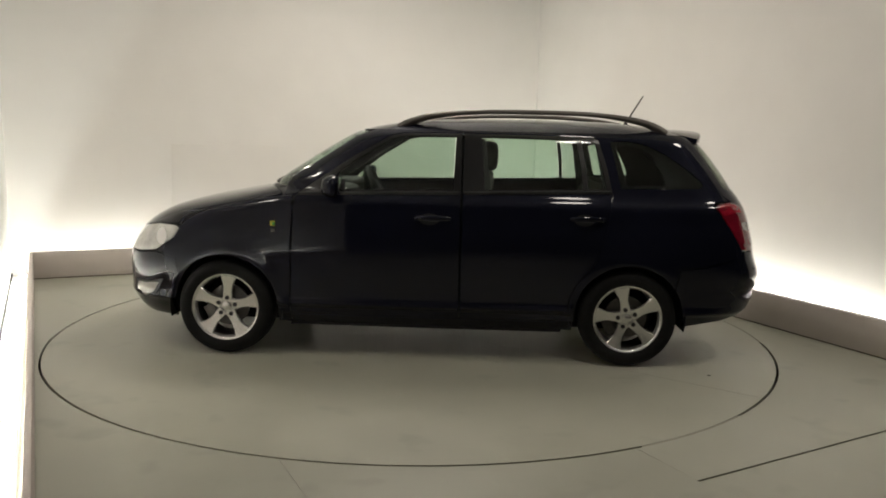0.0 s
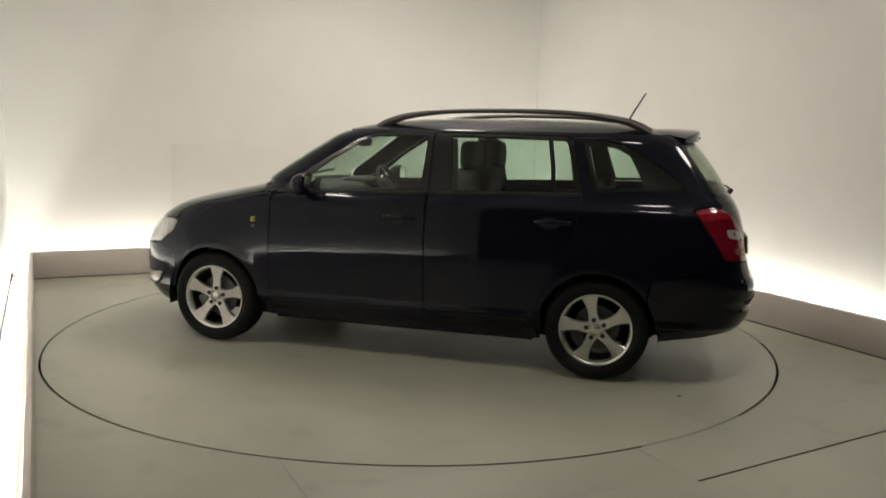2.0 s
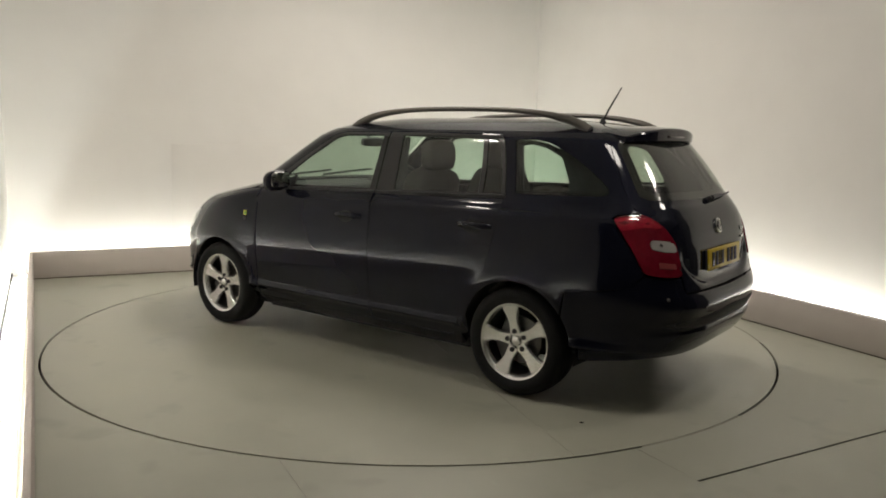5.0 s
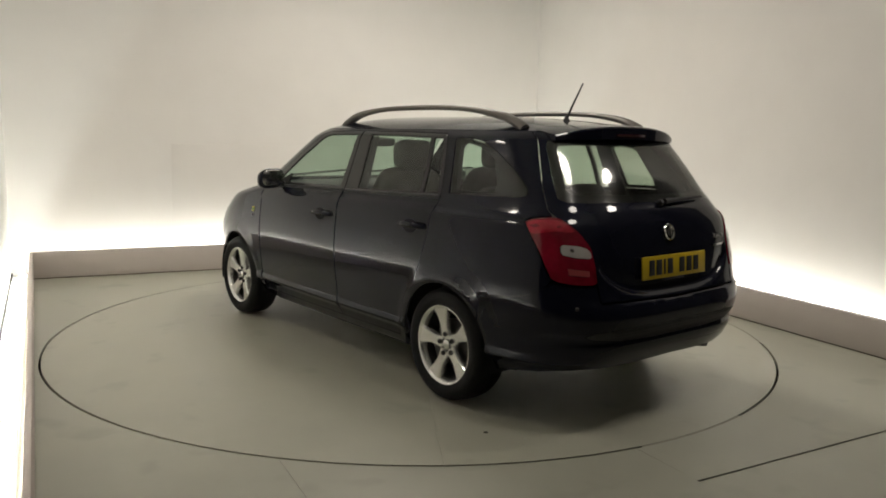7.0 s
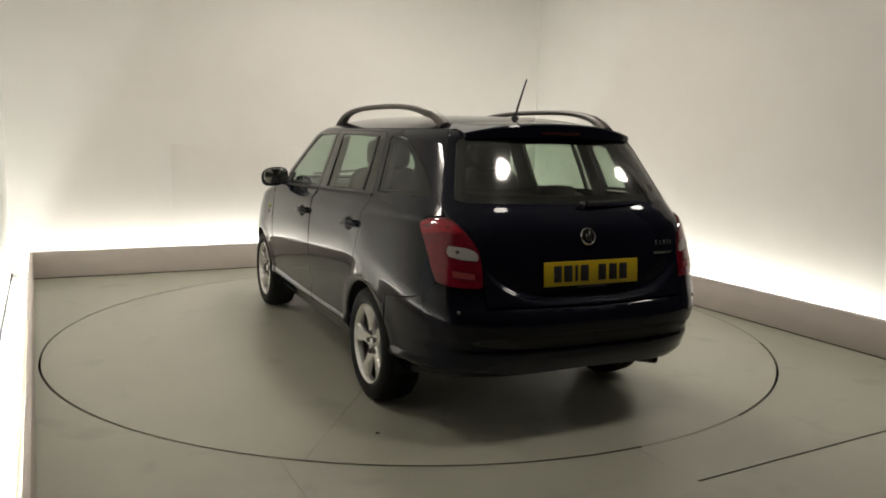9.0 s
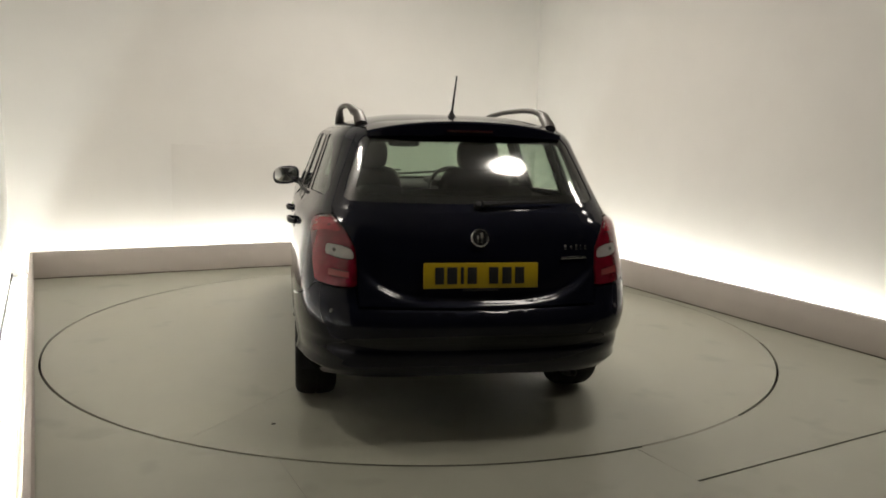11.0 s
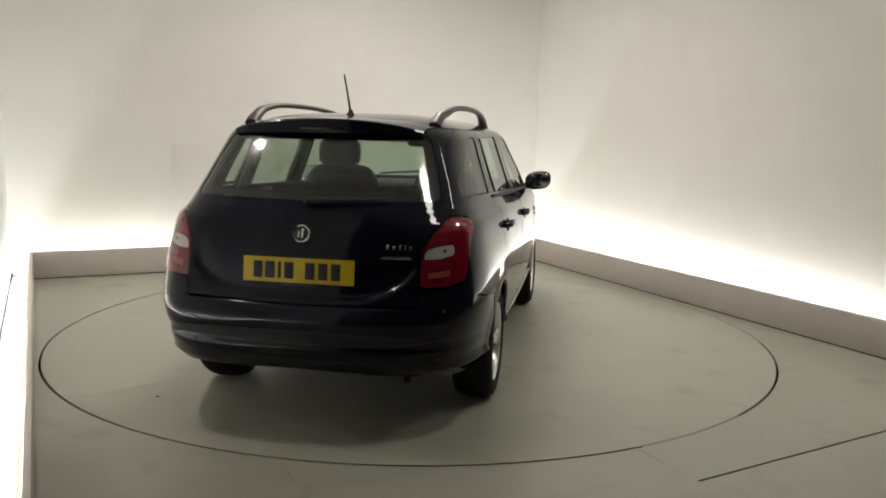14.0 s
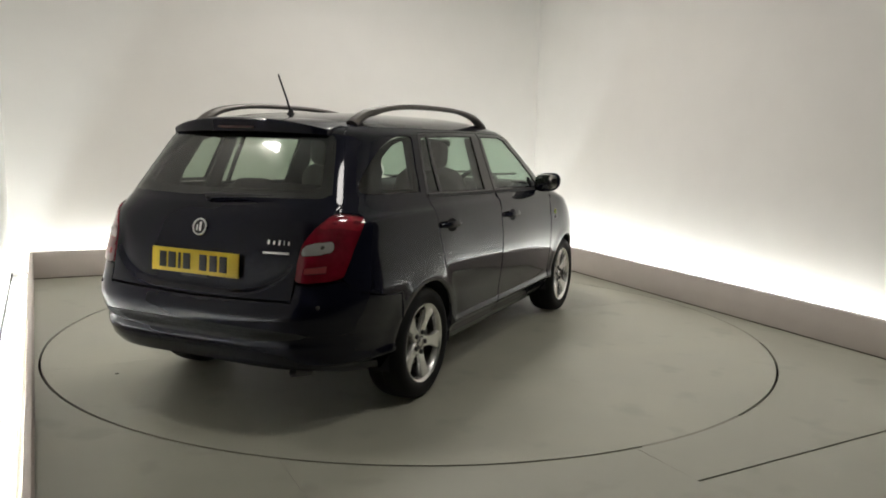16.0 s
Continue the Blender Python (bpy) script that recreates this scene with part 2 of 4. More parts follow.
# the fixed floor in two plates, with open joints between them
arc_main = circle(R_TABLE + GAP, ANG1 + 360 - 0.02, ANG2 + 0.04, 110)
main_out = [(J2[0] - 0.0035, J2[1] + 0.007), (J2_OUT[0], J2_OUT[1] + 0.007), (3.8, -1.42), (4.6, 0.2), (1.45, 4.3), (-4.0, 1.8), (-1.6, -3.8), (J1_OUT[0] - 0.30, -3.60), (J1_OUT[0] - 0.004, J1_OUT[1])]
floor = slab("floor", arc_main + main_out, [], 0.0, 0.02, FLOOR, edge=0.15)
tagged(floor, "grey-beige painted studio floor around the turntable", "floor", kind="structure")
arc_front = circle(R_TABLE + GAP, ANG1 + 0.02, ANG2 - 0.04, 50)
front_out = [(J2[0] + 0.002, J2[1] - 0.005), (J2_OUT[0], J2_OUT[1] - 0.005), (3.82, -1.425), (4.3, -0.62), (9.0, -0.6), (9.0, -11.0), (-8.0, -11.0), (-8.0, -3.80), (-1.6, -3.81), (J1_OUT[0] - 0.29, -3.61), (J1_OUT[0] + 0.0005, J1_OUT[1])]
plate = slab("floor_front", arc_front + front_out, [], 0.0, 0.02, FLOOR, edge=0.2)
tagged(plate, "grey-beige painted floor plate in front of the turntable", "floor", kind="structure")
pit = slab("ground", [(-9, -12), (10, -12), (10, 6), (-9, 6)], [], -0.06, 0.05, PIT, step=4, edge=4)
tagged(pit, "dark floor below the joints of the plates", "floor", kind="structure")

# the turntable, which turns with the car
turntable = new("turntable")
tagged(turntable, "round grey-beige painted turntable flush with the floor", "turntable")
half_a = circle(R_TABLE - GAP, 146.0, 326.0, 90)
JX, JY = 0.0009 * math.cos(radians(236)), 0.0009 * math.sin(radians(236))
mesh_a = slab("deck_plate", [(q[0] + JX, q[1] + JY) for q in half_a], [], 0.0, 0.02, DISC, turntable, edge=0.1)
mesh_b = slab("deck_plate", [(-q[0] - JX, -q[1] - JY) for q in half_a], [], 0.0, 0.02, DISC, turntable, edge=0.1)

bm = bmesh.new()
lathe(bm, [(0.0, 0.0012), (0.009, 0.0012), (0.0115, 0.0004), (0.0115, -0.004)], Matrix.Translation((-1.825, 0.955, 0.0)), 16)
part("plug", bm, PIT, turntable, "small dark screw plug")

# dust packed into stretches of the ring gap
for q, (a0, a1) in enumerate(((-64.6, -47.0), (-7.0, 44.0), (112.0, 145.0))):
    inner, outer = circle(R_TABLE - GAP + 0.0008, a0, a1, 40), circle(R_TABLE + GAP - 0.0008, a0, a1, 40)
    band = slab("trim_%d" % (q + 3), inner + outer[::-1], [], -0.0012, 0.004, DUST, step=0.5, edge=0.2)
    tagged(band, "pale dust packed into the gap round the turntable", "dust", kind="structure")

# low kerb that hides the light trough
wall_between("kerb_1", A0, (C0[0] + 0.03, C0[1] + 0.0137), 0.009, KERB_H, KERB_T, KERB, label="low beige painted kerb along the back wall", bevel=0.004)
wall_between("kerb_2", C0, R_END, 0.009, KERB_H, KERB_T, KERB, label="low beige painted kerb along the right wall", bevel=0.004)
wall_between("kerb_3", L_END, A0, 0.0, KERB_H, 0.026, KERB, label="low beige painted kerb along the left wall", bevel=0.004)

# dark recessed foot of the kerb; its brown holds grime and soft shade
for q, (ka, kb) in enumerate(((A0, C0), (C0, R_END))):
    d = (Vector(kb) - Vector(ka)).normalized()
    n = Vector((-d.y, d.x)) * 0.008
    wall_between("trim_%d" % (q + 1), tuple(Vector(ka) + n), tuple(Vector(kb) + n), -0.01, 0.0085, 0.03, GRIME_SHADE, label="recessed strip under the kerb, coloured for grime and soft shade")

# white floor of the light trough
for q, (ka, kb, wa, wb) in enumerate(((A0, C0, W_BL, W_BR), (C0, (3.22, -0.80), W_BR, W_R), ((-1.10, -3.42), A0, (-1.28, -3.53), W_BL))):
    d = (Vector(kb) - Vector(ka)).normalized()
    n = Vector((-d.y, d.x)) * 0.045
    strip = slab("trough_%d" % (q + 1), [tuple(Vector(ka) + n), tuple(Vector(kb) + n), wb, wa], [], 0.004, 0.003, WALL, step=0.6, edge=0.6)
    tagged(strip, "white floor of the light trough behind the kerb", "floor", kind="structure")
# a solid black strip stands in for the shade between wall and floor
wall_between("gap_shade_strip", (-1.26, -3.56), W_BL, 0.004, 0.030, 0.014, PIT, label="thin dark strip standing in for the shadow gap along the wall's foot").location = (0.012, 0.005, 0)

# walls, ceiling and the dark hall behind the camera
wall_between("wall_back", W_BL, W_BR, -0.02, CEILING_Z, 0.12, WALL, label="white painted studio wall washed by hidden tubes")
wall_between("wall_right", W_BR, W_R, -0.02, CEILING_Z, 0.12, WALL, label="white painted studio wall washed by hidden tubes")
wall_between("wall_left", W_L, W_BL, -0.02, CEILING_Z, 0.12, WALL, label="white painted studio wall washed by hidden tubes")
wall_between("wall_hall_right", (8.0, -0.81), (8.0, -10.5), -0.02, CEILING_Z, 0.12, HALL, label="dark hall wall behind the camera")
wall_between("wall_hall_end", (8.0, -10.5), (-7.0, -10.5), -0.02, CEILING_Z, 0.12, HALL, label="dark hall wall behind the camera")
wall_between("wall_hall_left", (-7.0, -10.5), (-7.0, -3.70), -0.02, CEILING_Z, 0.12, HALL, label="dark hall wall behind the camera")
wall_between("wall_front_right", (3.595, -0.81), (8.1, -0.81), -0.02, CEILING_Z, 0.12, HALL, label="dark hall wall beside the studio bay")
wall_between("wall_front_left", (-7.1, -3.70), (-1.34, -3.70), -0.02, CEILING_Z, 0.12, HALL, label="dark hall wall beside the studio bay")
ceiling = slab("ceiling", [(-9, -12), (10, -12), (10, 6), (-9, 6)], [], CEILING_Z + 0.1, 0.1, CEIL, step=4, edge=4)
tagged(ceiling, "dull grey ceiling over the studio bay", "ceiling", kind="structure")


def fluorescent_tube(ln):
    ob = new("fluorescent_tube")
    tagged(ob, "white fluorescent tube hidden in the trough behind the kerb", "lamp", "tubes in the trough")
    h = ln / 2
    bm = bmesh.new()
    tube(bm, [(-h + 0.02, 0, 0.10), (h - 0.02, 0, 0.10)], 0.014, 10)
    part("tube", bm, TUBE_GLOW, ob)
    bm = bmesh.new()
    box(bm, (0, 0, 0.03), (ln - 0.01, 0.06, 0.05), bevel=0.004)
    for e in (-1, 1):
        box(bm, (e * (h - 0.014), 0, 0.08), (0.016, 0.034, 0.06), bevel=0.003)
    part("batten", bm, WALL, ob)
    return ob


def lay_tubes():
    for a, b, off in ((A0, C0, 0.16), (C0, (3.22, -0.80), 0.20), ((-1.172, -3.267), A0, 0.085)):
        a, b = Vector(a), Vector(b)
        d = (b - a).normalized()
        n = Vector((-d.y, d.x))
        ln = (b - a).length
        k = round(ln / 1.25)
        first = None
        for i in range(k):
            c = a + d * (ln * (i + 0.5) / k) + n * off
            m = pose(c.x, c.y, 0.0, 0, 0, math.degrees(math.atan2(d.y, d.x)))
            if first is None:
                first = fluorescent_tube(ln / k - 0.004)
                first.matrix_world = m
            else:
                copy_thing(first, m)


lay_tubes()


def ceiling_lamp(x, y, z, r):
    ob = new("ceiling_lamp")
    ob.matrix_world = pose(x, y, z)
    tagged(ob, "round white lamp with a beige ring below the ceiling, the widest one added as fill", "lamp", "ceiling lamps")
    bm = bmesh.new()
    lathe(bm, [(r + 0.02, 0.03), (r + 0.04, 0.03), (r + 0.045, -0.02), (r + 0.025, -0.03), (r + 0.02, 0.03)], Matrix(), 40)
    part("ring", bm, KERB, ob)
    bm = bmesh.new()
    lathe(bm, [(0.0, 0.045), (r + 0.03, 0.035), (r + 0.03, 0.0), (0.0, 0.0)], Matrix(), 40)
    part("housing", bm, KERB, ob)
    bm = bmesh.new()
    tube(bm, [(0, 0, 0.04), (0, 0, CEILING_Z - z + 0.005)], 0.012, 10)
    part("rod", bm, KERB, ob)
    return ob


# a housing for each lamp, the added overhead fill included
for dx, dy, dz, power, wide in DOWNLIGHTS:
    ceiling_lamp(dx, dy, dz, wide / 2)

# a flush hatch in the back wall
HD = (Vector(W_BR) - Vector(W_BL)).normalized()
HA, HB = Vector(W_BL) + HD * 1.44, Vector(W_BL) + HD * 3.35
HN = Vector((HD.y, -HD.x)) * 0.004
wall_between("wall_hatch", tuple(HA + HN), tuple(HB + HN), 0.02, 1.235, 0.004, WALL, label="flush white hatch in the studio wall", bevel=0.0015)


# ---------- the car: one surface of stacked outlines, cut into panels ----------
def curve_through(points):
    """A smooth curve through (z, value) points that does not overshoot."""
    x, y = np.array(points, float).T
    h, d = np.diff(x), np.diff(y) / np.diff(x)
    m = np.zeros(len(x))
    for i in range(1, len(x) - 1):
        if d[i - 1] * d[i] > 0:
            w1, w2 = 2 * h[i] + h[i - 1], h[i] + 2 * h[i - 1]
            m[i] = (w1 + w2) / (w1 / d[i - 1] + w2 / d[i])
    m[0], m[-1] = d[0], d[-1]

    def f(q):
        q = np.clip(np.asarray(q, float), x[0], x[-1])
        i = np.clip(np.searchsorted(x, q) - 1, 0, len(x) - 2)
        t = (q - x[i]) / h[i]
        return ((1 + 2 * t) * (1 - t) ** 2 * y[i] + t * (1 - t) ** 2 * h[i] * m[i] + t * t * (3 - 2 * t) * y[i + 1] + t * t * (t - 1) * h[i] * m[i + 1])
    return f


half_width = curve_through([(0.16, 0.655), (0.20, 0.700), (0.27, 0.754), (0.315, 0.780), (0.342, 0.8045), (0.372, 0.7925), (0.44, 0.799), (0.55, 0.812), (0.68, 0.820), (0.78, 0.816), (0.88, 0.805), (0.945, 0.799), (0.978, 0.790), (1.003, 0.767), (1.026, 0.753),
                            (1.10, 0.7235), (1.20, 0.687), (1.30, 0.6505), (1.365, 0.6265), (1.405, 0.585), (1.44, 0.53)])
rear_x = curve_through([(0.16, -1.86), (0.26, -1.99), (0.33, -2.055), (0.42, -2.095), (0.455, -2.086), (0.50, -2.106), (0.55, -2.110), (0.60, -2.096), (0.66, -2.066), (0.745, -2.044),
                        (0.85, -2.022), (0.95, -1.998), (1.03, -1.962), (1.06, -1.940), (1.20, -1.852), (1.36, -1.722), (1.405, -1.67), (1.44, -1.60)])
front_x = curve_through([(0.16, 1.90), (0.25, 1.985), (0.35, 2.025), (0.50, 2.03), (0.60, 2.02), (0.68, 1.985), (0.75, 1.93), (0.82, 1.84), (0.88, 1.72), (0.93, 1.55),
                         (0.97, 1.37), (1.01, 1.17), (1.04, 1.03), (1.10, 0.955), (1.20, 0.805), (1.30, 0.65), (1.405, 0.455), (1.44, 0.33)])
front_p = curve_through([(0.16, 3.0), (0.6, 2.9), (0.75, 2.75), (0.95, 2.7), (1.03, 3.4), (1.1, 4.6), (1.44, 4.6)])
rear_p = curve_through([(0.16, 3.9), (0.5, 4.5), (0.8, 5.2), (1.05, 4.6), (1.2, 4.1), (1.44, 3.8)])
S_R, S_F, CAP = -1.05, 1.0, 1.25


def front_start(z):
    return np.minimum(1.0, front_x(z) - 0.62)


def taper(z):
    """How far the upper body draws in towards the tail."""
    t = np.clip((np.asarray(z, float) - 0.55) / 0.40, 0, 1)
    return 0.038 * t * t * (3 - 2 * t)


def shape(s, z):
    """The point of the left half of the body at the running length s and the height z."""
    s, z = np.asarray(s, float), np.asarray(z, float)
    w, xr, xf, x1 = half_width(z), rear_x(z), front_x(z), front_start(z)
    x = S_R + (s - S_R) * (x1 - S_R) / (S_F - S_R)
    y = w.copy() if w.ndim else np.array(w)
    for at, sgn, x0, end, p in ((S_R, -1, S_R, xr, rear_p(z)), (S_F, 1, x1, xf, front_p(z))):
        t = np.clip((s - at) * sgn, 0, CAP) / CAP * math.pi / 2
        c, q = np.cos(t), np.sin(t)
        r = (np.abs(c) ** p + np.abs(q) ** p) ** (-1 / p)
        on = (s - at) * sgn > 0
        x = np.where(on, x0 + (end - x0) * r * q, x)
        y = np.where(on, w * r * c, y)
    back = np.clip((-0.85 - x) / 0.75, 0, 1)
    y = y * (1 - taper(z) * back * back * (3 - 2 * back))
    ay = np.abs(y)
    ledge = 0.645 + 0.115 * (ay / 0.5) ** 4
    hollow = np.clip((ledge + 0.17 - z) / 0.17, 0, 1) ** 1.5 / (1 + np.exp(np.clip((ledge - z) / 0.0065, -40, 40))) / (1 + np.exp(np.clip((ay - 0.505) / 0.014, -40, 40)))
    x = x + 0.029 * hollow * (x < -1.5)
    tuck = np.clip((z - 0.616) / 0.008, 0, 1) * np.clip((0.650 - z) / 0.030, 0, 1) / (1 + np.exp((ay - 0.515) / 0.012))
    x = x + 0.008 * tuck * (x < -1.5)
    for ax in (1.231, -1.231):
        rad = np.hypot(x - ax, z - 0.297)
        y = y + 0.008 * np.exp(-((rad - 0.345) / 0.045) ** 2) * (z < 0.75) * (np.abs(y) > 0.6)
    y = y + 0.010 * np.cos(np.clip(x / 1.35, -1, 1) * math.pi / 2) ** 2 * (np.abs(y) > 0.4)
    return np.stack([x, y, z], -1)


def at_x(x, z):
    """The running length at which the flank stands at x."""
    z = float(z)
    x1, w = float(front_start(z)), 1.0
    if S_R <= x <= x1:
        return S_R + (x - S_R) * (S_F - S_R) / (x1 - S_R)
    at, sgn, x0, end, p = (S_R, -1, S_R, float(rear_x(z)), float(rear_p(z))) if x < S_R else (S_F, 1, x1, float(front_x(z)), float(front_p(z)))
    q = min(abs((x - x0) / (end - x0)), 0.99999)
    c = (1 - q ** p) ** (1 / p)
    return at + sgn * CAP * math.atan2(q, c) / (math.pi / 2)


def at_y(y, z, front=False):
    """The running length at which the tail (or the nose) stands at y."""
    z = float(z)
    p = float(front_p(z)) if front else float(rear_p(z))
    c = min(abs(y) / (float(half_width(z)) * (1.0 if front else 1 - float(taper(z)))), 0.99999)
    q = (1 - c ** p) ** (1 / p)
    return (S_F if front else S_R) + (1 if front else -1) * CAP * math.atan2(q, c) / (math.pi / 2)


def flank(points, step=0.05):
    return [(at_x(x, z), z) for x, z in dense_open(points, step)]


def tail(points, step=0.05):
    return [(at_y(y, z), z) for y, z in dense_open(points, step)]


def nose(points, step=0.05):
    return [(at_y(y, z, True), z) for y, z in dense_open(points, step)]


def dense_open(points, step):
    out = [tuple(points[0])]
    for a, b in zip(points, points[1:]):
        k = max(1, int(math.ceil(math.dist(a, b) / step)))
        out += [(a[0] + (b[0] - a[0]) * j / k, a[1] + (b[1] - a[1]) * j / k) for j in range(1, k + 1)]
    return out


def arc(cx, cz, r, a0, a1, n=28):
    return [(cx + r * math.cos(radians(a0 + (a1 - a0) * k / n)), cz + r * math.sin(radians(a0 + (a1 - a0) * k / n))) for k in range(n + 1)]


def rounded(loop, times=2):
    """Cut the corners of a loop."""
    q = np.array(loop)
    for _ in range(times):
        nxt = np.roll(q, -1, 0)
        q = np.stack([q * 0.75 + nxt * 0.25, q * 0.25 + nxt * 0.75], 1).reshape(-1, 2)
    return q


def shrink(loop, d):
    """Draw a loop in by d, to leave a shut line."""
    q = np.array(loop)
    keep = np.hypot(*(q - np.roll(q, 1, 0)).T) > 1e-5
    q = q[keep]
    area = np.sum(q[:, 0] * np.roll(q[:, 1], -1) - np.roll(q[:, 0], -1) * q[:, 1])
    t = np.roll(q, -1, 0) - np.roll(q, 1, 0)
    t /= np.linalg.norm(t, axis=1)[:, None] + 1e-12
    n = np.stack([-t[:, 1], t[:, 0]], 1) * (1 if area > 0 else -1)
    return q + n * d


def surface(name, loop, mat, parent, label="", holes=(), side=1, gap=0.0018, step=0.026, off=0.0, thick=0.014, both=False):
    """Cut a panel out of the body's surface. side 1: left, -1: right; both: one panel across the middle."""
    v2, fs = fill(shrink(loop, gap), [shrink(h, -gap) for h in holes], step)
    e = 1e-3
    s, z = v2[:, 0], v2[:, 1]
    pos = shape(s, z)
    ds = (shape(s + e, z) - shape(s - e, z)) / (2 * e)
    dz = (shape(s, z + e) - shape(s, z - e)) / (2 * e)
    n = np.cross(dz, ds)
    n /= np.linalg.norm(n, axis=1)[:, None] + 1e-12
    n[(n[:, 1] < -0.3) & ~((pos[:, 0] < -1.6) & (n[:, 0] < 0))] *= -1
    flat = pos[:, 1] < 0.004
    verts, faces, norms = [], [], []
    for sg in ((1, -1) if both else (side,)):
        o = len(verts)
        p3 = pos + n * off
        if both:
            p3[flat, 1] = 0.0
        inn = p3 - n * thick
        k = np.array([1, sg, 1])
        verts += [tuple(q) for q in p3 * k] + [tuple(q) for q in inn * k]
        norms += [tuple(q) for q in n * k] * 2
        m = len(pos)
        for f in fs:
            a, b, c = p3[list(f)]
            out = np.dot(np.cross(b - a, c - a), n[f[0]]) > 0
            f = f if out == (sg > 0) else f[::-1]
            faces.append(tuple(o + i for i in f))
        flip = [f for f in faces if f[0] >= o]
        for a, b in rim_edges(flip):
            if both and flat[a - o] and flat[b - o]:
                continue
            faces.append((a, a + m, b + m, b))
    bm = bmesh.new()
    layer = bm.verts.layers.float_vector.new("out")
    vs = [bm.verts.new(v) for v in verts]
    for v, q in zip(vs, norms):
        v[layer] = q if not both or abs(v.co.y) > 1e-6 else (q[0], 0.0, q[2])
    for f in faces:
        try:
            bm.faces.new([vs[i] for i in f])
        except ValueError:
            pass
    if both:
        bmesh.ops.remove_doubles(bm, verts=bm.verts, dist=0.0008)
    loose = [v for v in bm.verts if not v.link_faces]
    bmesh.ops.delete(bm, geom=loose, context="VERTS")
    me = bpy.data.meshes.new(name)
    bm.to_mesh(me)
    bm.free()
    me.materials.append(mat)
    me.shade_smooth()
    normals = [tuple(a.vector) for a in me.attributes["out"].data]
    me.attributes.remove(me.attributes["out"])
    me.normals_split_custom_set_from_vertices(normals)
    ob = new(name, me)
    ob.parent = parent
    if label:
        tagged(ob, label)
    return ob


def on_body(s, z, off=0.0):
    """A point of the left flank, off metres outside, and the normal there."""
    e = 1e-3
    a = np.cross(shape(s, z + e) - shape(s, z - e), shape(s + e, z) - shape(s - e, z))
    a /= np.linalg.norm(a)
    return Vector(shape(s, z) + a * off), Vector(a)


WB2, HUB_Z, ARCH = 1.231, 0.297, 0.329
car = new("car")
tagged(car, "dark blue estate car with roof rails on the turntable", "car")

# outlines on the flank, as (x, z)
belt = [(0.80, 1.005), (0.40, 1.018), (-0.20, 1.032), (-0.60, 1.042), (-1.112, 1.058)]
door_rear_edge = [(-0.80, 0.262), (-0.865, 0.34)] + arc(-WB2, HUB_Z, 0.378, 15, 52, 8)[1:] + [(-1.05, 0.70), (-1.09, 0.85), (-1.112, 1.058)]
door_top = [(-1.112, 1.058), (-1.082, 1.20), (-1.032, 1.365), (-1.00, 1.385), (-0.60, 1.392), (-0.21, 1.392), (0.16, 1.386), (0.24, 1.368), (0.45, 1.245), (0.66, 1.10), (0.80, 1.005)]

a_in = [(0.665, 1.035), (0.63, 1.15), (0.585, 1.28), (0.525, 1.405)]          # windscreen's edge (y, z)
d_in = [(0.500, 1.405), (0.548, 1.30), (0.605, 1.15), (0.640, 1.045)]            # tailgate's edge (y, z)
lamp_in = [(0.632, 1.012), (0.590, 0.955), (0.548, 0.880), (0.540, 0.80), (0.540, 0.712)]
lamp_side = [(-1.722, 0.992), (-1.775, 0.925), (-1.835, 0.845), (-1.885, 0.765), (-1.905, 0.728)]
bumper_seam = [(-1.79, 0.655), (-1.66, 0.628), (-1.525, 0.615)]

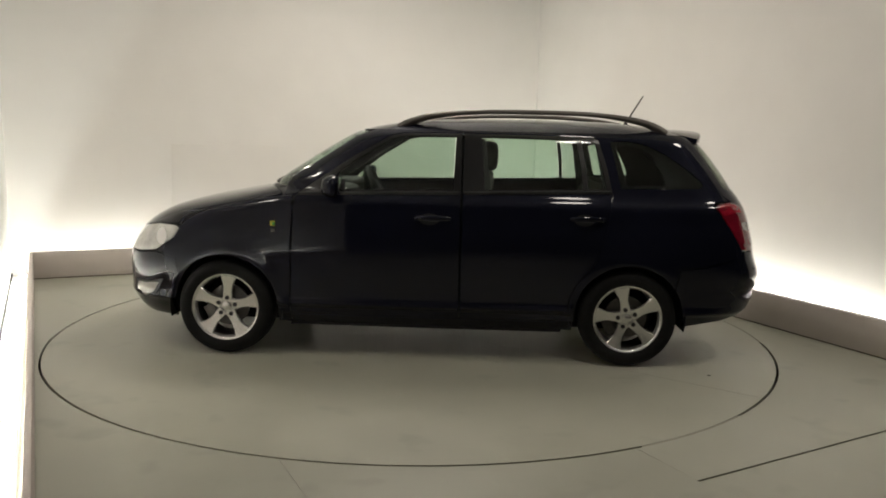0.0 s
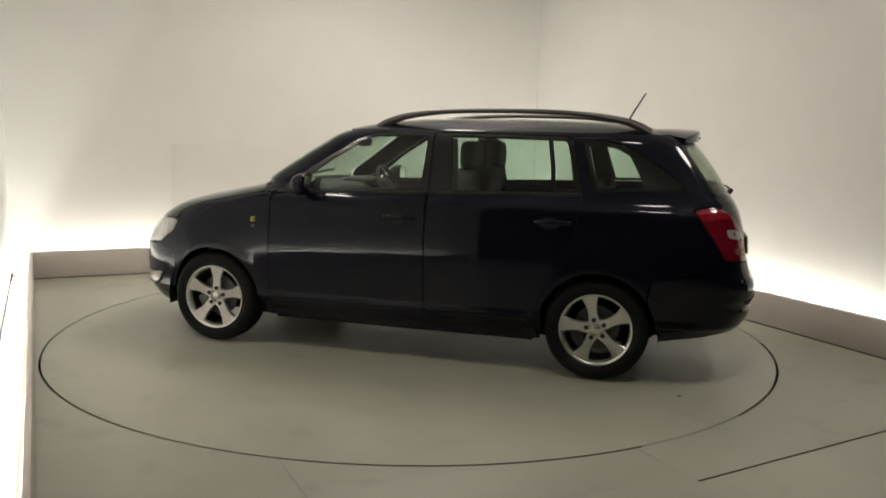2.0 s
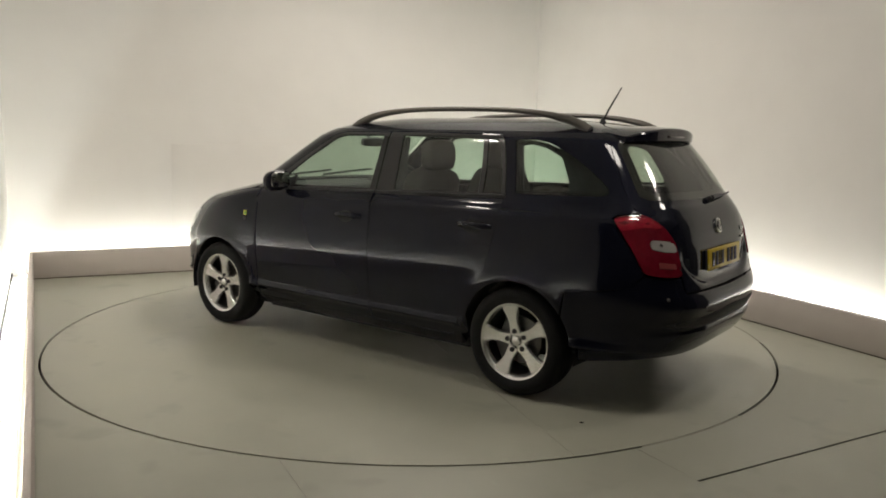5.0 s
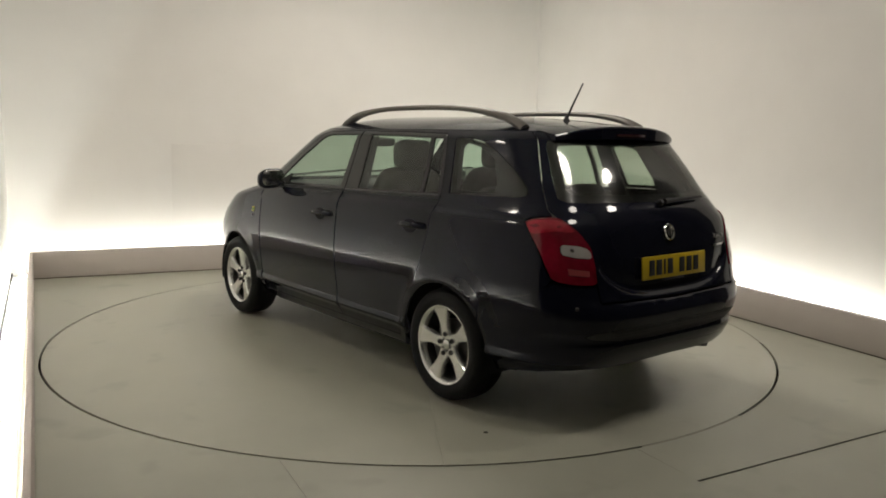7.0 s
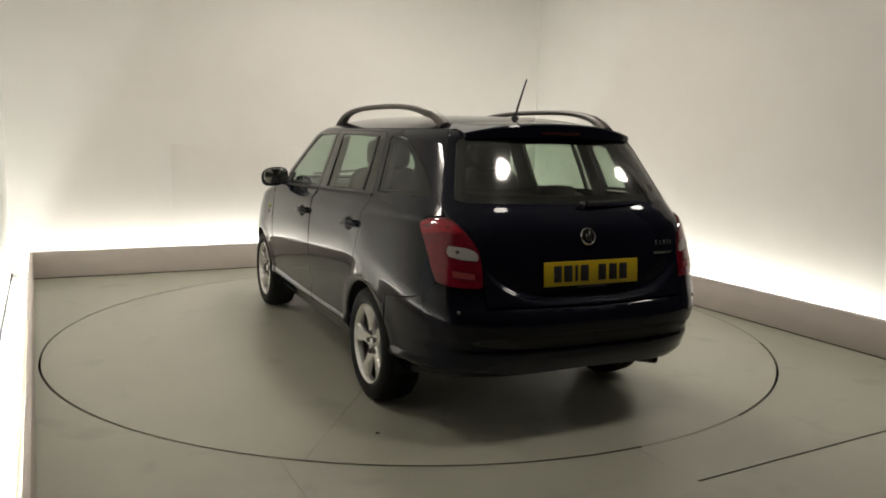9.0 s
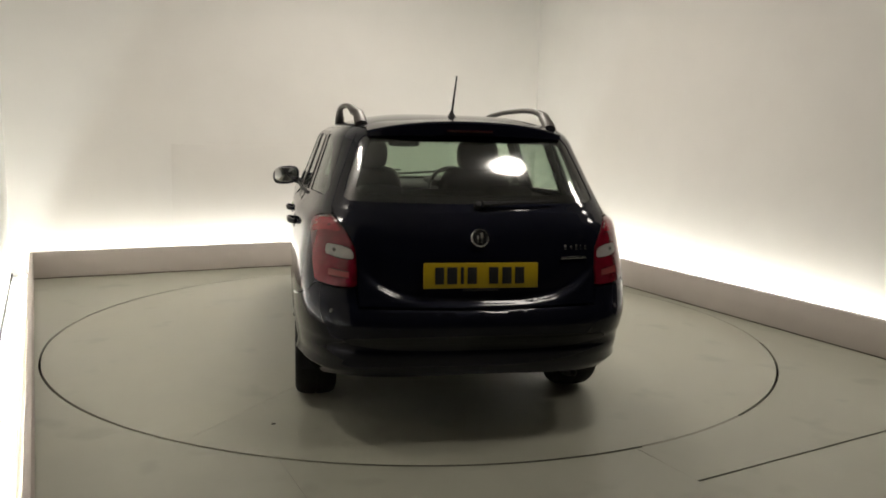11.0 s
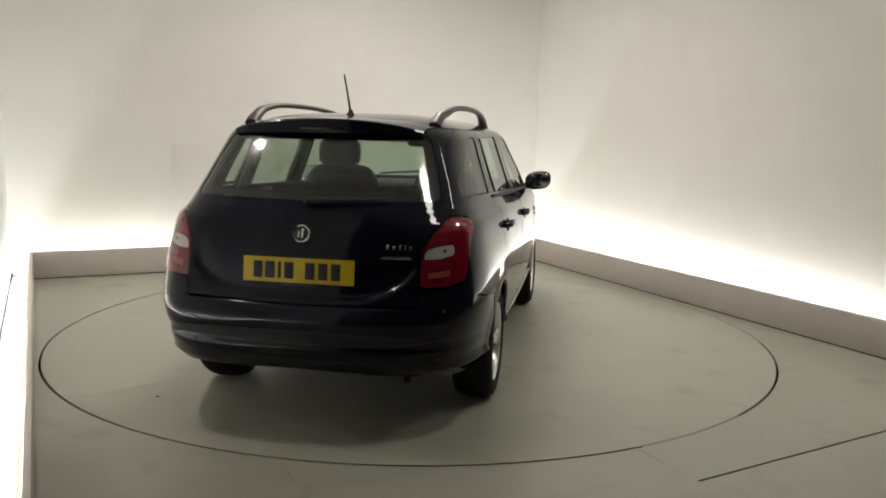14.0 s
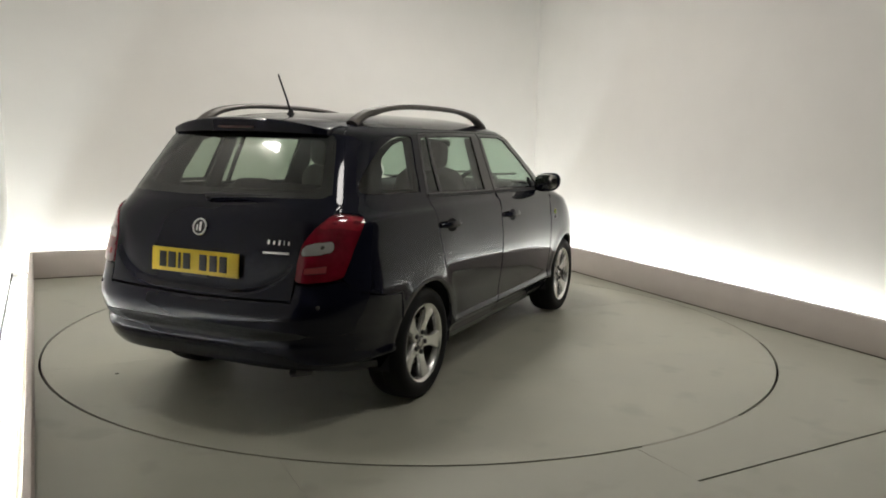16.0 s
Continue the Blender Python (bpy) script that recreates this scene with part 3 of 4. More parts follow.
for side in (1, -1):
    # the pressed body side: sill, C and D pillars, roof edge and windscreen pillar in one
    loop = flank([(0.895, 0.20), (0.83, 0.20), (0.83, 0.258), (-0.80, 0.258)]) + flank(door_rear_edge)[1:] + flank(door_top)[1:]
    loop += flank([(0.80, 1.005), (0.875, 1.0)])[1:] + nose(a_in)
    top = np.linspace(at_y(0.525, 1.405, True), at_y(0.500, 1.405), 60)
    loop += [(v, 1.405) for v in top[1:-1]]
    loop += tail(d_in)
    loop += tail([(0.640, 1.022)]) + [(at_x(-1.82, 1.016), 1.016)] + flank([(-1.74, 1.008)]) + flank(lamp_side)
    loop += flank([(-1.905, 0.728), (-1.86, 0.672), (-1.79, 0.655)])[1:] + flank(bumper_seam)[1:]
    loop += flank([(-1.525, 0.615), (-1.50, 0.49)])[1:-1]
    loop += flank(arc(-WB2, HUB_Z, ARCH, 145, 17, 24)) + flank([(-0.905, 0.20)])
    loop += flank([(-0.905, 0.20), (0.83, 0.20)])[1:-1]
    quarter = flank([(-1.165, 1.080), (-1.138, 1.20), (-1.098, 1.350), (-1.115, 1.364), (-1.19, 1.368), (-1.29, 1.352), (-1.42, 1.298), (-1.55, 1.218), (-1.648, 1.142), (-1.668, 1.115), (-1.660, 1.096), (-1.62, 1.088), (-1.40, 1.084), (-1.165, 1.080)])[:-1]
    loop = loop[1:]
    surface("body_side", loop, PAINT, car, "dark blue body side", holes=[quarter], side=side, gap=0.002)
    surface("quarter_window", quarter, GLASS, car, "tinted quarter window", side=side, gap=0.004, off=-0.004, thick=0.004).visible_shadow = False
    clear = flank([(-1.205, 1.105), (-1.172, 1.22), (-1.140, 1.325), (-1.20, 1.337), (-1.29, 1.318), (-1.40, 1.264), (-1.50, 1.193), (-1.555, 1.142), (-1.560, 1.115), (-1.205, 1.105)])[:-1]
    surface("window_border", quarter, BORDER, car, "black printed border of the quarter window", holes=[clear], side=side, gap=0.004, off=-0.010, thick=0.003)
    # front wing
    loop = flank([(0.836, 0.205), (0.91, 0.205)]) + flank(arc(WB2, HUB_Z, ARCH, 196, 28, 30))[0:] + flank([(1.545, 0.595), (1.69, 0.622), (1.56, 0.712), (1.522, 0.785), (1.50, 0.845), (1.30, 0.915), (1.05, 0.965), (0.90, 0.992), (0.81, 1.0), (0.836, 0.205)])[:-1]
    surface("front_wing", loop, PAINT, car, "dark blue front wing", side=side)
    # doors
    for nm in ("front_door", "rear_door"):
        door = new(nm)
        door.parent = car
        if nm == "front_door":
            low = flank([(0.80, 1.0), (0.83, 0.262), (-0.205, 0.262), (-0.205, 1.032), (0.40, 1.018), (0.80, 1.003)])[:-1]
            high = flank([(0.79, 1.012), (0.40, 1.024), (-0.205, 1.038), (-0.205, 1.390), (0.16, 1.384), (0.24, 1.366), (0.45, 1.243), (0.66, 1.10), (0.79, 1.012)])[:-1]
            glass = flank([(0.66, 1.035), (0.40, 1.042), (-0.155, 1.052), (-0.165, 1.372), (0.15, 1.366), (0.225, 1.348), (0.43, 1.225), (0.60, 1.095), (0.66, 1.035)])[:-1]
            hx = -0.04
        else:
            low = flank([(-0.213, 1.032), (-0.213, 0.262), (-0.80, 0.262)]) + flank(door_rear_edge)[1:] + flank([(-1.112, 1.058), (-0.60, 1.042), (-0.213, 1.032)])[1:-1]
            high = flank([(-0.213, 1.038), (-0.60, 1.048), (-1.109, 1.064), (-1.079, 1.20), (-1.030, 1.363), (-0.998, 1.383), (-0.60, 1.390), (-0.213, 1.390), (-0.213, 1.038)])[:-1]
            glass = flank([(-0.345, 1.056), (-0.60, 1.062), (-0.935, 1.072), (-0.925, 1.20), (-0.895, 1.362), (-0.60, 1.371), (-0.320, 1.372), (-0.345, 1.056)])[:-1]
            fixed = flank([(-0.965, 1.073), (-1.078, 1.077), (-1.052, 1.20), (-1.008, 1.345), (-0.985, 1.360), (-0.925, 1.362), (-0.955, 1.20), (-0.965, 1.073)])[:-1]
            hx = -0.965
        surface("door_skin", low, PAINT, door, "dark blue door skin", side=side)
        surface("window_frame", high, GLOSS_BLACK, door, "black window frame", holes=[glass] if nm == "front_door" else [glass, fixed], side=side, gap=0.0015)
        if nm == "rear_door":
            surface("fixed_window", fixed, GLASS, door, "small fixed tinted pane", side=side, gap=0.004, off=-0.006, thick=0.004).visible_shadow = False
        surface("window", glass, GLASS, door, "tinted side window", side=side, gap=0.004, off=-0.006, thick=0.004).visible_shadow = False
        # belt moulding
        pts = [(x, float(np.interp(-x, [-0.8, -0.4, 0.2, 0.6, 1.112], [1.003, 1.017, 1.031, 1.041, 1.057]))) for x in np.linspace(0.78 if nm == "front_door" else -0.22, -0.2 if nm == "front_door" else -1.105, 14)]
        bm = bmesh.new()
        path = []
        for x, z in pts:
            q, n = on_body(at_x(x, z), z, 0.004)
            path.append((q.x, q.y * side, q.z))
        tube(bm, path, 0.010, 8, 0.6)
        part("belt_moulding", bm, PLASTIC, door, "black belt moulding")
        # handle; a flat black patch on the skin gives the shade of its cup
        hz = 0.880 if nm == "front_door" else 0.896
        cup = [(at_x(hx + 0.062 * math.cos(a) + 0.02, hz - 0.004 + 0.036 * math.sin(a)), hz - 0.004 + 0.036 * math.sin(a)) for a in np.linspace(0, 2 * math.pi, 24, endpoint=False)]
        surface("cup_shade", cup, SHELL, door, "flat dark patch for the shaded hollow behind the handle", side=side, gap=0.0, off=0.0015, thick=0.004, step=0.02)
        bm = bmesh.new()
        path = []
        for k in range(9):
            u = -1 + k / 4
            w, _ = on_body(at_x(hx + 0.105 * u, hz), hz + 0.004 * (1 - u * u), 0.034 * (1 - u ** 4) + 0.002)
            path.append((w.x, w.y * side, w.z))
        tube(bm, path, [0.012, 0.015, 0.016, 0.016, 0.016, 0.016, 0.016, 0.015, 0.012], 10, 0.6)
        part("door_handle", bm, PAINT, door, "dark blue door handle")

# front bumper, bonnet, headlamps and grille
loop_b = flank([(1.58, 0.20), (1.565, 0.297)]) + flank(arc(WB2, HUB_Z, ARCH, 4, 27, 8)) + flank([(1.545, 0.592), (1.70, 0.618)]) + nose([(0.59, 0.598), (0.46, 0.612), (0.42, 0.615), (0.0, 0.61)]) + nose([(0.0, 0.60), (0.0, 0.20), (0.55, 0.20)])[1:]
surface("front_bumper", loop_b, PAINT, car, "dark blue front bumper", both=True, gap=0.002)
loop_h = nose([(0.0, 0.72), (0.0, 1.036), (0.55, 1.036)]) + [(at_x(0.88, 1.01), 1.01)] + flank([(0.90, 0.998), (1.05, 0.970), (1.30, 0.920), (1.50, 0.850), (1.535, 0.80), (1.684, 0.797)]) + nose([(0.47, 0.765), (0.30, 0.73), (0.0, 0.72)])[:-1]
surface("bonnet", loop_h, PAINT, car, "dark blue bonnet", both=True, step=0.03, gap=0.002)
loop_g = nose([(0.0, 0.61), (0.0, 0.715), (0.30, 0.725), (0.43, 0.740), (0.43, 0.625), (0.0, 0.61)])[:-1]
surface("grille", loop_g, PLASTIC, car, "black grille", both=True, off=-0.01)
for side in (1, -1):
    loop = nose([(0.45, 0.622), (0.44, 0.70), (0.475, 0.757)]) + flank([(1.684, 0.790), (1.56, 0.792), (1.530, 0.780), (1.565, 0.716), (1.70, 0.628)]) + nose([(0.59, 0.606), (0.45, 0.622)])[:-1]
    surface("headlamp", loop, HEAD_LENS, car, "clear headlamp with bright reflector", side=side, gap=0.004, off=0.002, step=0.03)
    disc = [(at_x(1.652 + 0.040 * math.cos(a), 0.716 + 0.050 * math.sin(a)), 0.716 + 0.050 * math.sin(a)) for a in np.linspace(0, 2 * math.pi, 24, endpoint=False)]
    surface("reflector", disc, CHROME, car, "round bright headlamp reflector", side=side, gap=0.0, off=0.0035, thick=0.003, step=0.02)
    loop = nose([(0.56, 0.335), (0.575, 0.425)]) + flank([(1.64, 0.450), (1.70, 0.350), (1.79, 0.312)]) + nose([(0.56, 0.335)])[:-1]
    surface("lamp_surround", loop, PLASTIC, car, "black fog-lamp surround", side=side, gap=0.0, off=0.003, step=0.03)
    loop = nose([(0.585, 0.362), (0.600, 0.408)]) + flank([(1.675, 0.425), (1.72, 0.357), (1.79, 0.330)]) + nose([(0.585, 0.362)])[:-1]
    surface("fog_lamp", loop, HEAD_LENS, car, "corner fog lamp with bright reflector", side=side, gap=0.0, off=0.007, step=0.02)

# glass fore and aft
loop_w = nose([(0.0, 1.045), (0.0, 1.398), (0.515, 1.398), (0.575, 1.28), (0.62, 1.15), (0.655, 1.045), (0.0, 1.045)])[:-1]
surface("windscreen", loop_w, GLASS, car, "clear windscreen", both=True, off=-0.002, thick=0.005, gap=0.003).visible_shadow = False

tailgate = new("tailgate")
tailgate.parent = car
gate = tail([(0.0, 0.625), (0.535, 0.635)], 0.02) + tail(lamp_in[::-1]) + tail(d_in[::-1]) + tail([(0.500, 1.400), (0.0, 1.400), (0.0, 0.625)], 0.02)[1:-1]
pane = tail([(0.0, 1.072), (0.565, 1.078), (0.588, 1.095), (0.555, 1.20), (0.508, 1.335), (0.485, 1.362), (0.0, 1.368)])
surface("gate_skin", gate, PAINT, tailgate, "dark blue tailgate", holes=[pane + tail([(0.0, 1.368), (0.0, 1.072)])[1:-1]], both=True, gap=0.002, step=0.009)
surface("rear_window", pane + tail([(0.0, 1.368), (0.0, 1.072)])[1:-1], REAR_GLASS, tailgate, "tinted rear window", both=True, off=-0.003, thick=0.005, gap=-0.002).visible_shadow = False

border = pane + tail([(0.0, 1.352), (0.450, 1.345), (0.476, 1.325), (0.522, 1.19), (0.540, 1.135), (0.515, 1.116), (0.0, 1.110)])
surface("window_border", border, BORDER, tailgate, "black printed border of the rear window", both=True, off=-0.010, thick=0.003, gap=0.0)

# rear bumper
loop_r = flank([(-1.575, 0.245), (-1.566, 0.30)]) + flank(arc(-WB2, HUB_Z, ARCH, 176, 147, 8)) + flank([(-1.525, 0.612), (-1.66, 0.624), (-1.79, 0.651)])
loop_r += flank([(-1.86, 0.668), (-1.905, 0.722)])[1:] + tail([(0.62, 0.708), (0.545, 0.708), (0.535, 0.628), (0.0, 0.618), (0.0, 0.318), (0.55, 0.305)], 0.02)
surface("rear_bumper", loop_r, PAINT, car, "dark blue rear bumper", both=True, gap=0.002, step=0.022)
insert = tail([(0.0, 0.440), (0.20, 0.440), (0.42, 0.447), (0.57, 0.466), (0.60, 0.480), (0.57, 0.494), (0.42, 0.506), (0.0, 0.509)], 0.03)
surface("bumper_insert", insert, PLASTIC, car, "black ribbed bumper insert", both=True, gap=0.0, off=0.002, thick=0.004, step=0.02)
for zr in (0.458, 0.475, 0.492):
    rib = tail([(0.0, zr - 0.003), (0.46, zr - 0.003), (0.46, zr + 0.003), (0.0, zr + 0.003)], 0.03)
    surface("insert_rib", rib, PLASTIC, car, both=True, gap=0.0, off=0.006, thick=0.005, step=0.02)

# tail lamps
for side in (1, -1):
    lamp = new("tail_lamp")
    lamp.parent = car
    tagged(lamp, "red tail lamp with a clear reversing window")
    loop = tail(lamp_in) + tail([(0.62, 0.712)]) + flank(lamp_side[::-1]) + [(at_x(-1.80, 1.008), 1.008)]
    rev = rounded(tail([(0.552, 0.832), (0.558, 0.872), (0.60, 0.888), (0.666, 0.894), (0.672, 0.850), (0.62, 0.836), (0.552, 0.832)])[:-1], 1)
    low = tail([(0.575, 0.752), (0.575, 0.778), (0.66, 0.790), (0.66, 0.760), (0.575, 0.752)])[:-1]
    surface("red_lens", rounded(loop), RED_LENS, lamp, "red plastic lens", holes=[rev, low], side=side, gap=0.003, off=0.006, step=0.03, thick=0.03)
    # the lens's bright top edge, its reflected light put into a lighter red
    band = [(at_x(-1.775, 0.925), 0.925), (at_x(-1.735, 0.975), 0.975), (at_x(-1.745, 0.990), 0.990), (at_x(-1.80, 1.000), 1.000)] + tail([(0.630, 1.000), (0.596, 0.950), (0.625, 0.940), (0.66, 0.948), (0.70, 0.938)])
    surface("lit_lens_band", rounded(band, 3), TOP_LIT_RED, lamp, "upper band of the lens, brighter red for the reflection on top", side=side, gap=0.004, off=0.0075, thick=0.004, step=0.03)
    dot = [(at_y(0.632 + 0.007 * math.cos(a), 0.868 + 0.008 * math.sin(a)), 0.868 + 0.008 * math.sin(a)) for a in np.linspace(0, 2 * math.pi, 14, endpoint=False)]
    surface("bulb_cap", dot, DARK_METAL, lamp, "small dark bulb cap", side=side, gap=0.0, off=0.0085, thick=0.003, step=0.03)
    surface("reversing_lens", rev, CLEAR_LENS, lamp, "clear reversing lens", side=side, gap=0.001, off=0.007, step=0.03)
    surface("indicator_lens", low, PINK_LENS, lamp, "pale red indicator lens", side=side, gap=0.001, off=0.007, step=0.03)


# roof: a crowned cap on the top outline
def roof_panel():
    bm = bmesh.new()
    n, rings = 120, 14
    z0 = 1.405
    s = np.linspace(S_F + CAP, S_R - CAP, n // 2 + 1)
    half = shape(s, np.full_like(s, z0))
    loop = [tuple(q) for q in half] + [(q[0], -q[1], q[2]) for q in half[1:-1][::-1]]
    cx = (half[0][0] + half[-1][0]) / 2
    prev = None
    for k in range(rings, 0, -1):
        r = k / rings
        dz = 0.084 * (1 - r ** 3.4)
        ring = [bm.verts.new((cx + (q[0] - cx) * r, q[1] * r, z0 + dz)) for q in loop]
        if prev:
            for i in range(len(ring)):
                j = (i + 1) % len(ring)
                bm.faces.new((prev[i], prev[j], ring[j], ring[i]))
        else:
            skirt = [bm.verts.new((cx + (q[0] - cx) * 0.985, q[1] * 0.985, z0 - 0.02)) for q in loop]
            for i in range(len(ring)):
                j = (i + 1) % len(ring)
                bm.faces.new((skirt[i], skirt[j], ring[j], ring[i]))
        prev = ring
    top = bm.verts.new((cx, 0, z0 + 0.084))
    for i in range(len(prev)):
        bm.faces.new((prev[i], prev[(i + 1) % len(prev)], top))
    return part("roof", bm, PAINT, car, "dark blue roof")


def roof_z(x, y):
    half = (float(front_x(1.405)) - float(rear_x(1.405))) / 2
    cx = (float(front_x(1.405)) + float(rear_x(1.405))) / 2
    r = (abs((x - cx) / half) ** 5 + abs(y / 0.585) ** 5) ** 0.2
    return 1.405 + 0.084 * (1 - min(r, 1) ** 3.4)


roof_panel()

# underbody: a dark shell within the panels, closed below
def shell():
    bm = bmesh.new()
    zs = list(np.arange(0.17, 1.0, 0.025))
    s = np.linspace(S_F + CAP, S_R - CAP, 220)
    rows = []
    for z in zs:
        q = shape(s, np.full_like(s, z))
        q[:, 0] = q[:, 0] * 0.975
        q[:, 1] = q[:, 1] * 0.965
        inarch = np.minimum(np.hypot(q[:, 0] - WB2, z - HUB_Z), np.hypot(q[:, 0] + WB2, z - HUB_Z)) < 0.39
        q[:, 1] = np.where(inarch & (q[:, 1] > 0.5), 0.50, q[:, 1])
        q[:, 2] = np.where(q[:, 0] < -1.5, np.maximum(z, 0.335), np.where(q[:, 0] > 1.5, np.maximum(z, 0.24), z))
        rows.append([bm.verts.new(v) for v in q] + [bm.verts.new((v[0], -v[1], v[2])) for v in q[::-1]])
    for a, b in zip(rows, rows[1:]):
        for i in range(len(a)):
            j = (i + 1) % len(a)
            bm.faces.new((a[i], a[j], b[j], b[i]))
    bm.faces.new(rows[0])
    return part("underbody", bm, SHELL, car, "black underbody", sharp=60)


shell()


# ---------- wheels ----------
def wheel(x, side, phase):
    """A five-spoke alloy wheel; its axle points outward along y."""
    ob = new("wheel")
    ob.parent = car
    out = Matrix.Translation((x, 0.0, HUB_Z)) @ Matrix.Rotation(-side * math.pi / 2, 4, "X")
    out = Matrix.Translation((0, side * 0.70, 0)) @ out
    # z of this frame points outward
    bm = bmesh.new()
    lathe(bm, [(0.198, -0.085), (0.214, -0.100), (0.255, -0.104), (0.280, -0.094), (0.292, -0.070), (0.297, -0.035), (0.297, -0.004), (0.290, -0.004), (0.290, 0.004), (0.297, 0.004), (0.297, 0.035),
               (0.292, 0.070), (0.280, 0.092), (0.262, 0.101), (0.245, 0.104), (0.236, 0.102), (0.217, 0.098), (0.200, 0.084), (0.198, -0.085)], out, 72)
    part("tyre", bm, RUBBER, ob, "black rubber tyre", sharp=50)
    bm = bmesh.new()
    lathe(bm, [(0.178, -0.08), (0.182, 0.00), (0.185, 0.055), (0.194, 0.055), (0.196, -0.08), (0.178, -0.08)], out, 72)
    part("barrel", bm, DARK_METAL, ob, "shaded grey wheel barrel", sharp=40)
    bm = bmesh.new()
    lathe(bm, [(0.185, 0.056), (0.188, 0.076), (0.194, 0.086), (0.200, 0.092), (0.207, 0.094), (0.210, 0.090), (0.208, 0.080), (0.198, 0.056), (0.185, 0.056)], out, 72)
    for k in range(5):
        a = radians(phase) + k * 2 * math.pi / 5
        rows = []
        for i in range(9):
            u = i / 8
            r = 0.036 + u * 0.158
            hw = 0.0245 + 0.004 * u + 0.030 * max(0.0, u - 0.45) ** 1.3 * 1.8 + 0.012 * (1 - u) ** 3
            h = 0.066 + 0.020 * u ** 1.3
            sec = [(-hw, h - 0.030), (-hw, h - 0.008), (-hw * 0.82, h), (-hw * 0.25, h + 0.001 - 0.003 * u), (hw * 0.25, h + 0.001 - 0.003 * u), (hw * 0.82, h), (hw, h - 0.008), (hw, h - 0.030)]
            c, q = math.cos(a), math.sin(a)
            rows.append([bm.verts.new(out @ Vector((r * c - w * q, r * q + w * c, hh))) for w, hh in sec])
        for p0, p1 in zip(rows, rows[1:]):
            for j in range(len(p0) - 1):
                bm.faces.new((p0[j], p0[j + 1], p1[j + 1], p1[j]))
            bm.faces.new((p0[-1], p0[0], p1[0], p1[-1]))
    lathe(bm, [(0.0, 0.058), (0.062, 0.056), (0.066, 0.045), (0.064, 0.0)], out, 40)
    part("rim", bm, ALLOY, ob, "silver five-spoke alloy rim", sharp=40)
    bm = bmesh.new()
    lathe(bm, [(0.0, 0.076), (0.020, 0.075), (0.026, 0.071), (0.028, 0.056)], out, 28)
    part("hub_cap", bm, ALLOY, ob, "small silver hub cap")
    for k in range(5):
        a = radians(phase) + k * 2 * math.pi / 5
        bm = bmesh.new()
        m = out @ Matrix.Translation((0.054 * math.cos(a), 0.054 * math.sin(a), 0.0))
        lathe(bm, [(0.0, 0.0755), (0.0115, 0.075), (0.0135, 0.071), (0.0135, 0.05)], m, 12)
        part("wheel_bolt", bm, PLASTIC, ob, "dark wheel bolt")
    bm = bmesh.new()
    lathe(bm, [(0.06, 0.02), (0.128, 0.02), (0.128, -0.002), (0.06, -0.002)], out, 48)
    box(bm, (0, 0, 0), (0.07, 0.12, 0.05), out @ Matrix.Rotation(0.5, 4, "Z") @ Matrix.Translation((0.115, 0, 0.012)), 0.01)
    part("brake_disc", bm, DARK_METAL, ob, "rusty grey brake disc")
    return ob


wheel(WB2, 1, 49)
wheel(-WB2, 1, 66)
wheel(WB2, -1, 27)
wheel(-WB2, -1, 65)

# wheel-arch liners
for ax in (WB2, -WB2):
    for side in (1, -1):
        bm = bmesh.new()
        rows = []
        for k in range(25):
            a = radians(-12 + 204 * k / 24)
            rows.append([bm.verts.new((ax + 0.352 * math.cos(a), side * y, HUB_Z + 0.352 * math.sin(a))) for y in (0.48, 0.775)])
        for r0, r1 in zip(rows, rows[1:]):
            bm.faces.new((r0[0], r1[0], r1[1], r0[1]))
        bm.faces.new([r[0] for r in rows])
        part("arch_liner", bm, SHELL, car, "black wheel-arch liner", sharp=60)


